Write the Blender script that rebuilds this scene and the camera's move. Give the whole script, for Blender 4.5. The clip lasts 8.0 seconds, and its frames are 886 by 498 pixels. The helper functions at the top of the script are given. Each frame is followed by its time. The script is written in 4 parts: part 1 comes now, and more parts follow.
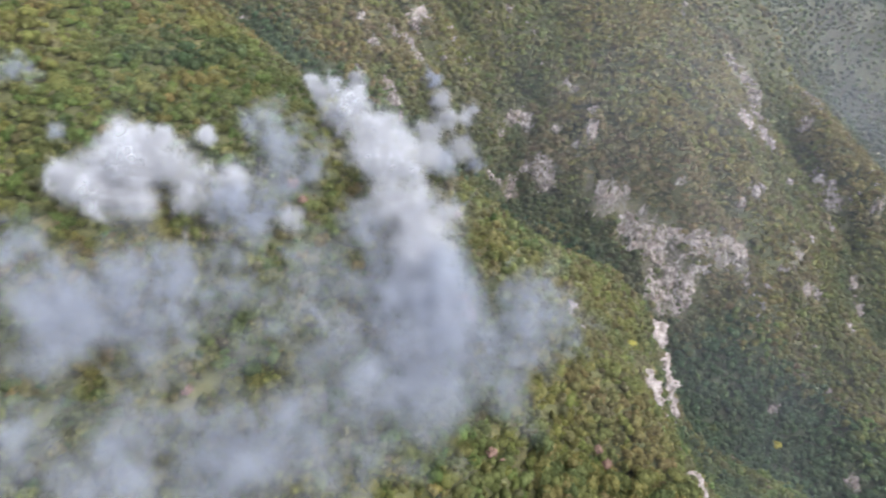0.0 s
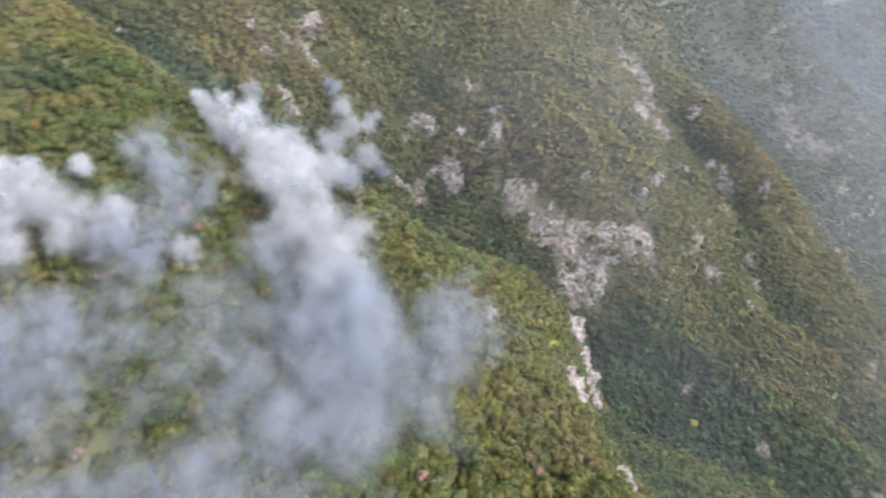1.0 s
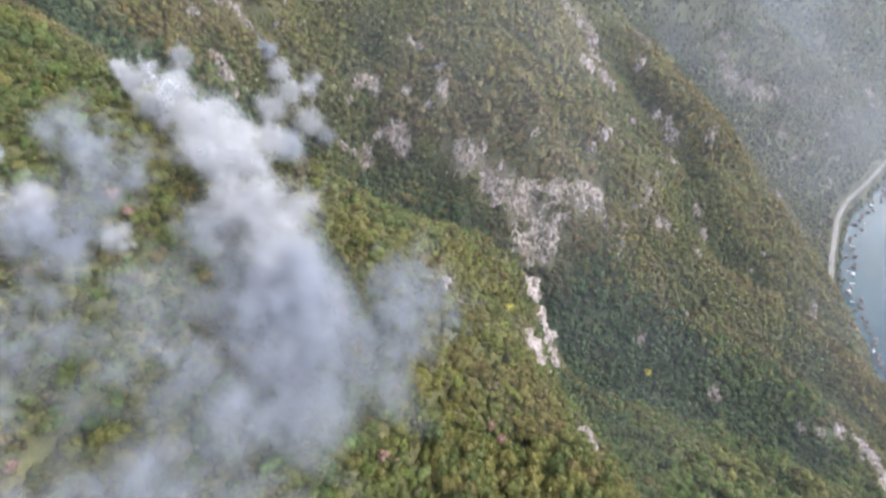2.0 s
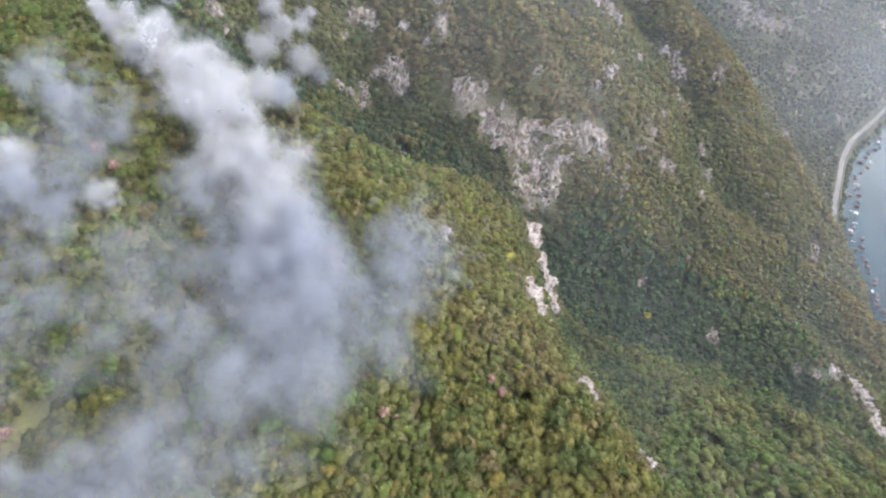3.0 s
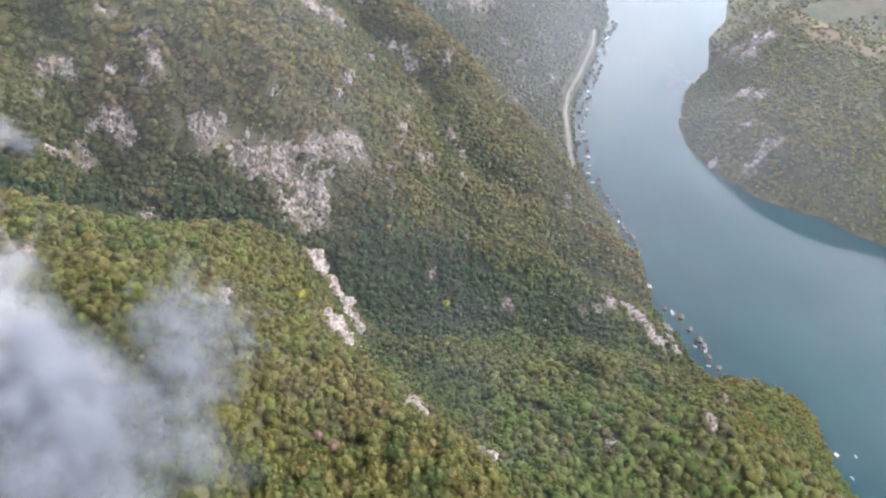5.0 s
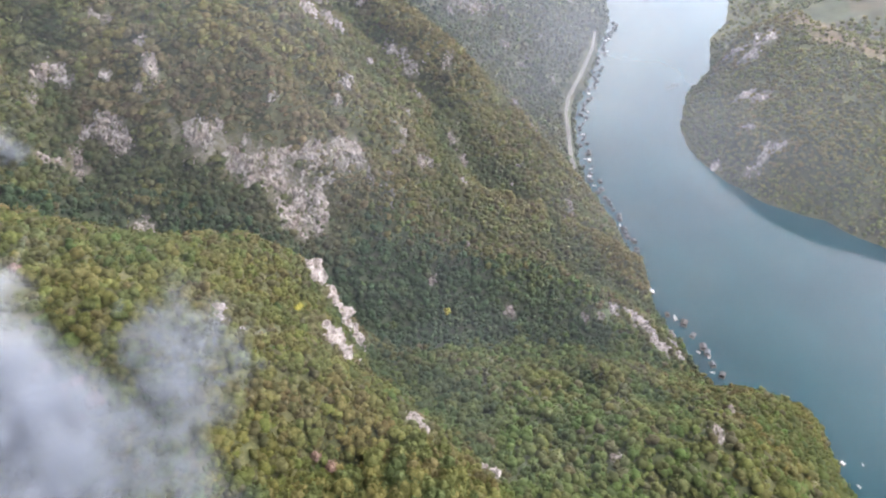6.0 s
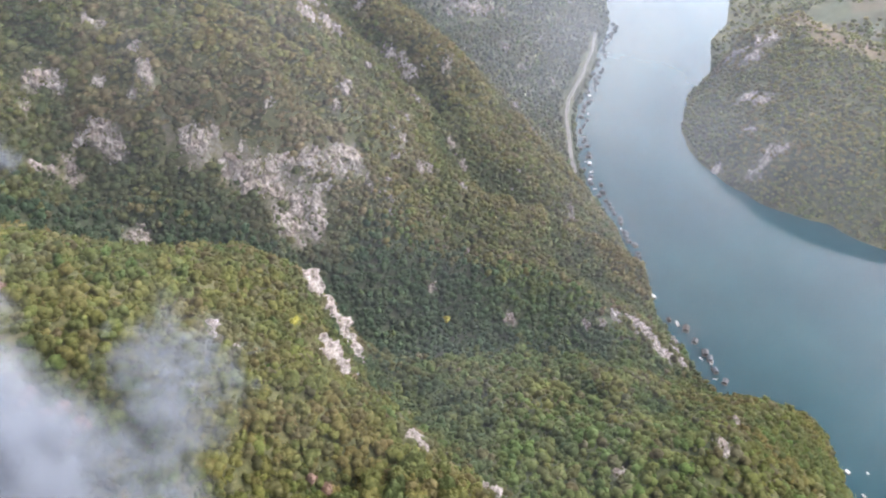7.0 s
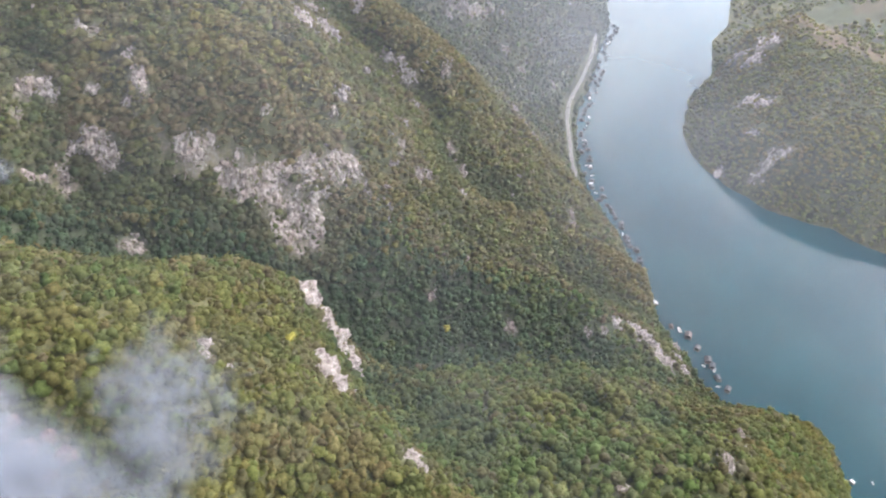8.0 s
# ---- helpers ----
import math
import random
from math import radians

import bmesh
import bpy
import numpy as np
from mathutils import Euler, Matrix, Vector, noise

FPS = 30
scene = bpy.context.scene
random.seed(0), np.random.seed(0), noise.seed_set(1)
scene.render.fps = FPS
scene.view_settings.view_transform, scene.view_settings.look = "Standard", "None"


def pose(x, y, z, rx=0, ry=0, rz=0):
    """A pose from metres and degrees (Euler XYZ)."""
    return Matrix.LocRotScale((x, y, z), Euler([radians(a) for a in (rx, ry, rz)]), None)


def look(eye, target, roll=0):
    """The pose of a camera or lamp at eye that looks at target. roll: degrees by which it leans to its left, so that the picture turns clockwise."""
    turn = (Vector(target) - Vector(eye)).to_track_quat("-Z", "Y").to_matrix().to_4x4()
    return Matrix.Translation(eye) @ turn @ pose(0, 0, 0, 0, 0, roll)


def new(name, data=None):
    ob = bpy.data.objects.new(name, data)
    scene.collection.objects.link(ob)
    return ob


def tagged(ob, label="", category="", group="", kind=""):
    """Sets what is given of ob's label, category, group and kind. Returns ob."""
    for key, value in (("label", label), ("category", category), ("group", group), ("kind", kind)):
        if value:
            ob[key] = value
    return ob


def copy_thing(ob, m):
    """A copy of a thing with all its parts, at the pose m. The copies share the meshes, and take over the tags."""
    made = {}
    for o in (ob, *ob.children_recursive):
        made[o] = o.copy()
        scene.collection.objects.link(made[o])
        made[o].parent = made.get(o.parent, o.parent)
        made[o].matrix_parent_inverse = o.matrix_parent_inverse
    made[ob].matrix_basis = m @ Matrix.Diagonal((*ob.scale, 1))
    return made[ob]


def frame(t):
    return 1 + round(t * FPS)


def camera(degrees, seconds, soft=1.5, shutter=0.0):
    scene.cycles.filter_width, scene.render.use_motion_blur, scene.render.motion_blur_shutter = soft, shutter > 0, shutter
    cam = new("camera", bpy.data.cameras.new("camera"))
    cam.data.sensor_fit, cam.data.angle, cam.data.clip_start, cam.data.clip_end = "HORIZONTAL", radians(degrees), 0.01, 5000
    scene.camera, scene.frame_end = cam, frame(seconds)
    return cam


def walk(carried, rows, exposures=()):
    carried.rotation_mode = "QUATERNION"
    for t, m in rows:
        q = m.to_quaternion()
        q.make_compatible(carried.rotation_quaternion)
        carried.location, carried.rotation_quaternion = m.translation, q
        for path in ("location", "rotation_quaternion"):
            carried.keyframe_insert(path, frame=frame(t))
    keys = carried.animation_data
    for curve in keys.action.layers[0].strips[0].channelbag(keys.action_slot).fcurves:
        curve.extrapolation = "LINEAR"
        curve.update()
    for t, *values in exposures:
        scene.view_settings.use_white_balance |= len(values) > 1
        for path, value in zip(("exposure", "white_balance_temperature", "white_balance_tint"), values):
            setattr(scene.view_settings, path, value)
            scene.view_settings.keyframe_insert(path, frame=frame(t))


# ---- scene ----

# ================= camera =================
cam = camera(68.4, 8.0, soft=2.15, shutter=0.8)
ROWS = [  # seconds, eye, yaw, pitch, roll
    (0, -0.01, -0.03, 494.93, 0.62, -30.23, 0.15),
    (0.5, 0.52, 5.60, 495.36, -3.13, -30.24, 0.16),
    (1, 1.36, 10.82, 494.99, -8.06, -30.19, 0.08),
    (1.2, 1.72, 12.87, 494.85, -10.34, -30.16, 0.02),
    (1.4, 2.09, 14.92, 494.75, -12.86, -30.13, -0.04),
    (1.5, 2.27, 15.94, 494.73, -12.97, -30.31, -0.06),
    (1.6, 2.45, 16.97, 494.73, -12.99, -30.65, -0.08),
    (1.8, 2.81, 19.04, 494.78, -13.00, -32.24, -0.10),
    (2, 3.17, 21.11, 494.91, -13.03, -33.96, -0.11),
    (2.2, 3.53, 23.19, 495.10, -13.08, -35.73, -0.12),
    (2.7, 4.50, 28.36, 495.82, -13.15, -39.70, -0.10),
    (3.3, 5.87, 34.42, 496.79, -13.13, -39.81, -0.03),
    (3.5, 6.40, 36.37, 497.07, -13.19, -39.81, 0.01),
    (3.7, 6.98, 38.27, 497.30, -13.30, -39.83, 0.06),
    (3.9, 7.60, 40.13, 497.48, -15.15, -39.87, 0.11),
    (4, 7.94, 41.04, 497.55, -17.04, -39.86, 0.12),
    (4.1, 8.28, 41.93, 497.60, -19.41, -39.76, 0.13),
    (4.2, 8.64, 42.81, 497.63, -22.36, -39.84, 0.14),
    (4.3, 9.01, 43.68, 497.65, -25.83, -39.84, 0.15),
    (4.4, 9.40, 44.53, 497.65, -29.26, -39.80, 0.15),
    (4.5, 9.79, 45.37, 497.63, -32.39, -39.82, 0.15),
    (4.6, 10.20, 46.20, 497.60, -35.51, -39.78, 0.15),
    (4.7, 10.62, 47.01, 497.55, -37.33, -39.81, 0.14),
    (4.85, 11.28, 48.20, 497.46, -37.58, -39.75, 0.12),
    (5.8, 15.91, 55.18, 496.49, -37.57, -39.71, -0.04),
    (6, 16.96, 56.56, 496.30, -37.59, -39.68, -0.05),
    (6.5, 19.63, 59.99, 496.02, -37.61, -39.69, -0.07),
    (7, 22.33, 63.45, 496.13, -37.63, -39.69, -0.08),
    (7.5, 25.11, 67.00, 496.53, -37.63, -39.70, -0.10),
    (8, 28.14, 70.57, 496.67, -37.63, -39.70, -0.13),
]
walk(cam, [(t, pose(x, y, z, 90 + pitch, 0, yaw) @ pose(0, 0, 0, 0, 0, roll)) for t, x, y, z, yaw, pitch, roll in ROWS],
     exposures=((0, 1.40, 6360, 11.5), (2, 1.49, 6400, 11.5), (3.9, 1.50, 6420, 11.5), (5, 1.56, 6500, 12), (8, 1.56, 6500, 12)))

# ================= sky and sun =================
world = bpy.data.worlds.new("overcast_sky")
world.use_nodes = True
scene.world = world
wn, wl = world.node_tree.nodes, world.node_tree.links
background = wn["Background"]
sky = wn.new("ShaderNodeTexSky")
sky.sky_type, sky.sun_disc = "NISHITA", False
sky.sun_elevation, sky.sun_rotation = radians(50), radians(112)
sky.air_density, sky.dust_density, sky.ozone_density = 1.0, 3.0, 1.0
coords = wn.new("ShaderNodeTexCoord")
cloud = wn.new("ShaderNodeTexNoise")
cloud.inputs["Scale"].default_value, cloud.inputs["Detail"].default_value = 3.4, 5.0
ramp = wn.new("ShaderNodeMapRange")
ramp.inputs["From Min"].default_value, ramp.inputs["From Max"].default_value = 0.30, 0.62
ramp.inputs["To Min"].default_value, ramp.inputs["To Max"].default_value = 0.25, 1.0
mixed = wn.new("ShaderNodeMix")
mixed.data_type = "RGBA"
mixed.inputs["B"].default_value = (7.15, 7.2, 7.35, 1)
wl.new(coords.outputs["Generated"], cloud.inputs["Vector"])
wl.new(cloud.outputs["Fac"], ramp.inputs["Value"])
wl.new(ramp.outputs["Result"], mixed.inputs["Factor"])
wl.new(sky.outputs["Color"], mixed.inputs["A"])
# hazy air brightens the sky towards the horizon
separate, low = wn.new("ShaderNodeSeparateXYZ"), wn.new("ShaderNodeMapRange")
low.inputs["From Min"].default_value, low.inputs["From Max"].default_value = 0.42, 0.84
low.inputs["To Min"].default_value, low.inputs["To Max"].default_value = 3.1, 0.87
low.interpolation_type = "SMOOTHSTEP"
wl.new(coords.outputs["Generated"], separate.inputs["Vector"])
wl.new(separate.outputs["Z"], low.inputs["Value"])
glow = wn.new("ShaderNodeMix")
glow.data_type, glow.blend_type = "RGBA", "MULTIPLY"
glow.inputs["Factor"].default_value = 1.0
wl.new(mixed.outputs["Result"], glow.inputs["A"])
wl.new(low.outputs["Result"], glow.inputs["B"])
wl.new(glow.outputs["Result"], background.inputs["Color"])
background.inputs["Strength"].default_value = 0.09
sun = new("sun", bpy.data.lights.new("sun", "SUN"))
sun.data.energy, sun.data.angle, sun.data.color = 1.2, radians(16), (1.0, 0.96, 0.90)
sun.matrix_world = look((930, -375, 1195), (0, 0, 0))

# ================= materials =================
def material(name):
    m = bpy.data.materials.new(name)
    m.use_nodes = True
    return m, m.node_tree.nodes, m.node_tree.links, m.node_tree.nodes["Principled BSDF"]


def noise_node(n, l, scale, detail=3.0, rough=0.55, space="Object", stretch=None):
    tc, tex = n.new("ShaderNodeTexCoord"), n.new("ShaderNodeTexNoise")
    tex.inputs["Scale"].default_value, tex.inputs["Detail"].default_value, tex.inputs["Roughness"].default_value = scale, detail, rough
    if stretch:
        fit = n.new("ShaderNodeMapping")
        fit.inputs["Rotation"].default_value, fit.inputs["Scale"].default_value = stretch[0], stretch[1]
        l.new(tc.outputs[space], fit.inputs["Vector"])
        l.new(fit.outputs["Vector"], tex.inputs["Vector"])
    else:
        l.new(tc.outputs[space], tex.inputs["Vector"])
    return tex.outputs["Fac"]


def ramp_node(n, l, fac, *stops):
    r = n.new("ShaderNodeValToRGB")
    while len(r.color_ramp.elements) < len(stops):
        r.color_ramp.elements.new(0.5)
    for e, (at, c) in zip(r.color_ramp.elements, stops):
        e.position, e.color = at, (*c, 1)
    l.new(fac, r.inputs["Fac"])
    return r.outputs["Color"]


def mix_node(n, l, fac, a, b, blend="MIX"):
    m = n.new("ShaderNodeMix")
    m.data_type, m.blend_type = "RGBA", blend
    for value, socket in ((fac, m.inputs["Factor"]), (a, m.inputs["A"]), (b, m.inputs["B"])):
        if isinstance(value, (int, float)):
            socket.default_value = value
        elif isinstance(value, tuple):
            socket.default_value = (*value, 1)
        else:
            l.new(value, socket)
    return m.outputs["Result"]


def bump_node(n, l, height, strength, distance, bsdf):
    b = n.new("ShaderNodeBump")
    b.inputs["Strength"].default_value, b.inputs["Distance"].default_value = strength, distance
    l.new(height, b.inputs["Height"])
    l.new(b.outputs["Normal"], bsdf.inputs["Normal"])


def attribute_node(n, name, out):
    a = n.new("ShaderNodeAttribute")
    a.attribute_name = name
    return a.outputs[out]


def limestone(name="limestone", light=1.1, grown=0.56):
    m, n, l, b = material(name)
    big, fine = noise_node(n, l, 0.10, 4), noise_node(n, l, 0.30, 9, 0.76, stretch=((0.5, 0.3, 0.6), (1.0, 1.0, 0.45)))
    colour = ramp_node(n, l, fine, *((at, tuple(light * v for v in c)) for at, c in (
        (0.30, (0.065, 0.054, 0.050)), (0.41, (0.155, 0.133, 0.126)), (0.51, (0.29, 0.255, 0.247)), (0.65, (0.43, 0.392, 0.382)))))
    stain = ramp_node(n, l, big, (0.36, (0.72, 0.62, 0.55)), (0.58, (1, 1, 1)))
    bare = mix_node(n, l, 0.7 if light < 1.2 else 0.3, colour, stain, "MULTIPLY")
    tuft = ramp_node(n, l, noise_node(n, l, 0.34, 7, 0.7, stretch=((0.5, 0.3, 0.6), (1.0, 1.0, 0.5))), (grown - 0.03, (0, 0, 0)), (grown + 0.03, (1, 1, 1)))
    scrub = ramp_node(n, l, noise_node(n, l, 0.8, 4, 0.7), (0.35, (0.055, 0.06, 0.03)), (0.65, (0.15, 0.14, 0.075)))
    l.new(mix_node(n, l, tuft, bare, scrub), b.inputs["Base Color"])
    b.inputs["Roughness"].default_value = 0.92
    bump_node(n, l, noise_node(n, l, 0.5, 9, 0.75), 1.0, 1.6, b)
    return m


def hillside():
    m, n, l, b = material("hillside")
    big, fine = noise_node(n, l, 0.03, 4), noise_node(n, l, 0.45, 6, 0.65)
    dry = ramp_node(n, l, big, (0.35, (0.75, 0.80, 0.75)), (0.52, (0.95, 0.95, 0.95)), (0.66, (1.2, 1.08, 1.12)))
    grass = mix_node(n, l, 1.0, attribute_node(n, "cover", "Color"), dry, "MULTIPLY")
    soil = ramp_node(n, l, fine, (0.30, (0.45, 0.46, 0.42)), (0.70, (1.25, 1.2, 1.15)))
    cover = mix_node(n, l, 1.0, grass, soil, "MULTIPLY")
    rock = ramp_node(n, l, noise_node(n, l, 0.5, 8, 0.72), (0.34, (0.08, 0.07, 0.058)), (0.5, (0.18, 0.16, 0.143)), (0.66, (0.32, 0.293, 0.277)))
    patch = n.new("ShaderNodeMath")
    patch.operation = "MULTIPLY_ADD"
    l.new(noise_node(n, l, 0.16, 6, 0.7), patch.inputs[0])
    patch.inputs[1].default_value = 2.4
    patch.inputs[2].default_value = -1.50
    total = n.new("ShaderNodeMath")
    total.operation, total.use_clamp = "ADD", True
    l.new(patch.outputs[0], total.inputs[0])
    rise = n.new("ShaderNodeMath")
    rise.operation = "MULTIPLY"
    rise.inputs[1].default_value = 1.05
    l.new(attribute_node(n, "rock", "Fac"), rise.inputs[0])
    l.new(rise.outputs[0], total.inputs[1])
    field = attribute_node(n, "field", "Color")
    fieldness = attribute_node(n, "fieldness", "Fac")
    ground_colour = mix_node(n, l, total.outputs[0], cover, rock)
    l.new(mix_node(n, l, fieldness, ground_colour, field), b.inputs["Base Color"])
    b.inputs["Roughness"].default_value = 0.95
    bump_node(n, l, fine, 0.8, 0.6, b)
    return m


def foliage(name, per_object=False):
    m, n, l, b = material(name)
    fine = noise_node(n, l, 1.1 if not per_object else 2.2, 4, 0.7)
    if per_object:
        info = n.new("ShaderNodeObjectInfo")
        tint = ramp_node(n, l, info.outputs["Random"], (0.0, (0.090, 0.118, 0.050)), (0.35, (0.125, 0.140, 0.054)), (0.6, (0.155, 0.158, 0.060)),
                         (0.8, (0.185, 0.170, 0.064)), (1.0, (0.165, 0.140, 0.075)))
    else:
        tint = attribute_node(n, "tint", "Color")
    shade = ramp_node(n, l, fine, (0.30, (0.62, 0.65, 0.58)), (0.5, (1.0, 1.0, 0.95)), (0.70, (1.42, 1.36, 1.22)))
    colour = mix_node(n, l, 1.0, tint, shade, "MULTIPLY")
    l.new(colour, b.inputs["Base Color"])
    b.inputs["Roughness"].default_value = 0.75
    b.inputs["Specular IOR Level"].default_value = 0.2
    bump_node(n, l, fine, 0.8, 0.3, b)
    glow, both = n.new("ShaderNodeBsdfTranslucent"), n.new("ShaderNodeMixShader")
    l.new(colour, glow.inputs["Color"])
    both.inputs[0].default_value = 0.52
    l.new(b.outputs[0], both.inputs[1])
    l.new(glow.outputs[0], both.inputs[2])
    l.new(both.outputs[0], n["Material Output"].inputs["Surface"])
    return m


def plain(name, colour, rough=0.7, metal=0.0, scale=2.0, spread=0.35):
    m, n, l, b = material(name)
    c = Vector(colour)
    l.new(ramp_node(n, l, noise_node(n, l, scale, 5, 0.65), (0.3, tuple(c * (1 - spread))), (0.7, tuple(c * (1 + spread * 0.6)))), b.inputs["Base Color"])
    b.inputs["Roughness"].default_value, b.inputs["Metallic"].default_value = rough, metal
    return m


def lake_water():
    m, n, l, b = material("lake_water")
    l.new(ramp_node(n, l, noise_node(n, l, 0.006, 3), (0.35, (0.010, 0.038, 0.052)), (0.65, (0.014, 0.050, 0.064))), b.inputs["Base Color"])
    b.inputs["Roughness"].default_value, b.inputs["IOR"].default_value = 0.03, 1.33
    return m


# second limestone is a brightened copy, making up for spur crags turned from the sun
LIMESTONE, BRIGHTENED_LIMESTONE, HILLSIDE, WATER = limestone(), limestone('brightened_limestone', 1.4, 0.63), hillside(), lake_water()
LEAVES, TREE_LEAVES = foliage("foliage"), foliage("tree_foliage", True)
BARK = plain("bark", (0.13, 0.10, 0.075), 0.9, scale=6)

# ================= landform =================
# Ridge, shoulder and gully lines: x, y, height of the canopy over the water.
SPUR_CREST = [(-330, 470, 540), (-200, 400, 478), (-127, 345, 440), (-75, 310, 412), (-25, 300, 381), (21, 296, 349), (55, 305, 322), (91, 305, 303),
              (118, 318, 268), (132, 329, 246)]
SPUR_EDGE = [(132, 329, 246), (112, 285, 262), (100, 240, 270), (103, 192, 279), (112, 165, 266), (105, 110, 258), (100, 40, 235), (100, -150, 150)]
SPUR_FLANK = [(-123, 300, 430), (-88, 265, 417), (-83, 225, 403), (-71, 171, 364), (-50, 152, 351), (-70, 90, 325), (-80, 0, 290), (-90, -150, 230)]
SPUR_SLOPE = [(-38, 193, 354), (23, 245, 352), (55, 239, 323), (79, 213, 302), (60, 184, 294), (40, 120, 285), (30, 60, 262)]
CLIFF_FOOT = [(150, 337, 178), (138, 290, 195), (126, 245, 222), (126, 208, 242)]
PROMONTORY = [(127, 173, 248), (189, 172, 207), (271, 134, 191), (348, 154, 139), (400, 141, 104), (424, 129, 84), (440, 119, 62)]
PROMONTORY_SOUTH = [(189, 90, 195), (271, 70, 168), (350, 76, 108), (408, 84, 56)]
VALLEY_BED = [(-200, 470, 430), (-100, 420, 385), (-30, 425, 320), (30, 430, 262), (69, 428, 232), (130, 395, 200), (180, 372, 165), (235, 335, 132),
              (300, 300, 108), (380, 262, 66), (440, 225, 14)]
VALLEY_SOUTH = [(170, 300, 172), (214, 272, 161), (244, 223, 163), (320, 195, 136), (385, 185, 82), (432, 172, 26)]
FACE_FOOT = [(-60, 445, 372), (43, 470, 270), (90, 440, 245), (180, 414, 212), (245, 366, 146), (314, 353, 142), (380, 320, 100), (430, 280, 55)]
FACE_LOW = [(-45, 469, 368), (43, 485, 289), (137, 452, 271), (205, 425, 240), (249, 403, 206), (337, 430, 178), (424, 384, 122), (480, 330, 62)]
FACE_MID = [(-59, 480, 405), (44, 503, 312), (106, 474, 321), (173, 446, 304), (240, 491, 308)]
FACE_HIGH = [(-60, 540, 430), (60, 540, 350), (155, 495, 352), (215, 540, 345)]
UPPER = [(-400, 700, 600), (-150, 640, 500), (60, 640, 430), (220, 650, 415), (330, 700, 360)]
BEHIND = [(-600, 1200, 760), (0, 1000, 600), (350, 1050, 520), (700, 1350, 500), (1100, 1800, 480), (200, 1900, 800), (1600, 1750, 290), (2200, 1500, 240)]
GULLY_ONE = [(335, 600, 270), (342, 540, 238), (350, 500, 204), (362, 455, 172), (380, 420, 142), (400, 385, 118), (425, 350, 85), (462, 312, 42)]
RIDGE_TWO = [(345, 640, 315), (352, 570, 283), (372, 508, 246), (404, 492, 214), (440, 478, 182), (466, 466, 146), (496, 430, 99), (518, 396, 54)]
RIDGE_TWO_FLANK = [(398, 452, 178), (433, 436, 146), (444, 394, 111), (452, 346, 86)]
GULLY_TWO = [(400, 700, 262), (455, 640, 205), (505, 590, 130), (565, 528, 62)]
RIB_ONE = [(225, 560, 345), (262, 490, 287), (290, 482, 264), (318, 485, 246), (328, 460, 208), (337, 434, 174), (334, 398, 152)]
PROMONTORY_NORTH = [(175, 205, 207), (225, 235, 172), (266, 216, 149), (282, 180, 153), (335, 182, 122)]
GULLY_THREE = [(700, 668, 35), (610, 760, 135), (530, 880, 225)]
RIDGE_THREE = [(850, 790, 70), (760, 880, 190), (660, 980, 300), (600, 1100, 390)]
GULLY_FOUR = [(1020, 890, 40), (900, 1010, 140), (790, 1130, 240)]
RIDGE_FOUR = [(1200, 1060, 80), (1080, 1160, 210), (950, 1290, 330)]
RIDGE_FIVE = [(1500, 1190, 40), (1480, 1350, 120), (1440, 1550, 220)]
WEST_SHORE = [(640, -300), (560, -100), (455, 0), (446, 60), (454, 90), (462, 115), (466, 150), (465, 190), (462, 218), (472, 250), (487, 280), (494, 308), (511, 340), (536, 372), (557, 403), (575, 429), (591, 461),
              (606, 496), (625, 531), (654, 574), (710, 630), (780, 691), (856, 738), (924, 787), (1000, 841), (1092, 898), (1204, 1003), (1330, 1065), (1500, 1095), (1800, 1085), (2400, 1050)]
RIVER_BED = [(760, -300), (680, -100), (640, 60), (630, 200), (640, 330), (690, 440), (750, 540), (900, 660), (1070, 760), (1250, 880), (1400, 955), (1600, 990), (1900, 985), (2400, 950)]
EAST_SHORE = [(1000, -300), (860, -50), (810, 100), (801, 217), (797, 281), (780, 323), (776, 384), (785, 436), (800, 477), (828, 515), (882, 559), (963, 606), (1046, 622),
              (1185, 719), (1286, 751), (1422, 834), (1560, 882), (1800, 885), (2400, 850)]
EAST_BANK = [(880, 120, 60), (860, 220, 52), (846, 300, 70), (826, 370, 60), (836, 434, 54), (890, 510, 36), (950, 565, 34)]
EAST_CREST = [(1040, 20, 130), (1045, 180, 128), (1050, 300, 128), (1068, 386, 126), (1079, 458, 118), (1110, 548, 124), (1035, 582, 96)]
EAST_FIELDS = [(1250, 200, 90), (1230, 420, 62), (1230, 560, 40), (1330, 690, 22), (1500, 600, 50), (1620, 760, 40), (2000, 300, 180), (2000, 700, 120), (3000, 1300, 350)]
FAR = [(-1500, -800, 500), (-1500, 1500, 900), (-800, 300, 620), (-300, -400, 330), (300, -700, 160), (1500, -900, 200), (3500, -500, 400), (3500, 3500, 500), (0, 3500, 800), (-2500, 4000, 800)]
ROAD = [(592, 515), (599, 524), (628, 561), (669, 605), (714, 654), (759, 692), (833, 735), (936, 802), (998, 853)]
ROAD_HEIGHT = 20.0
CANOPY = 5.0


def densified(line, step):
    out = []
    for a, b in zip(line, line[1:]):
        k = max(1, int(math.dist(a[:2], b[:2]) / step))
        out += [tuple(np.array(a) + (np.array(b) - np.array(a)) * i / k) for i in range(k)]
    return out + [line[-1]]


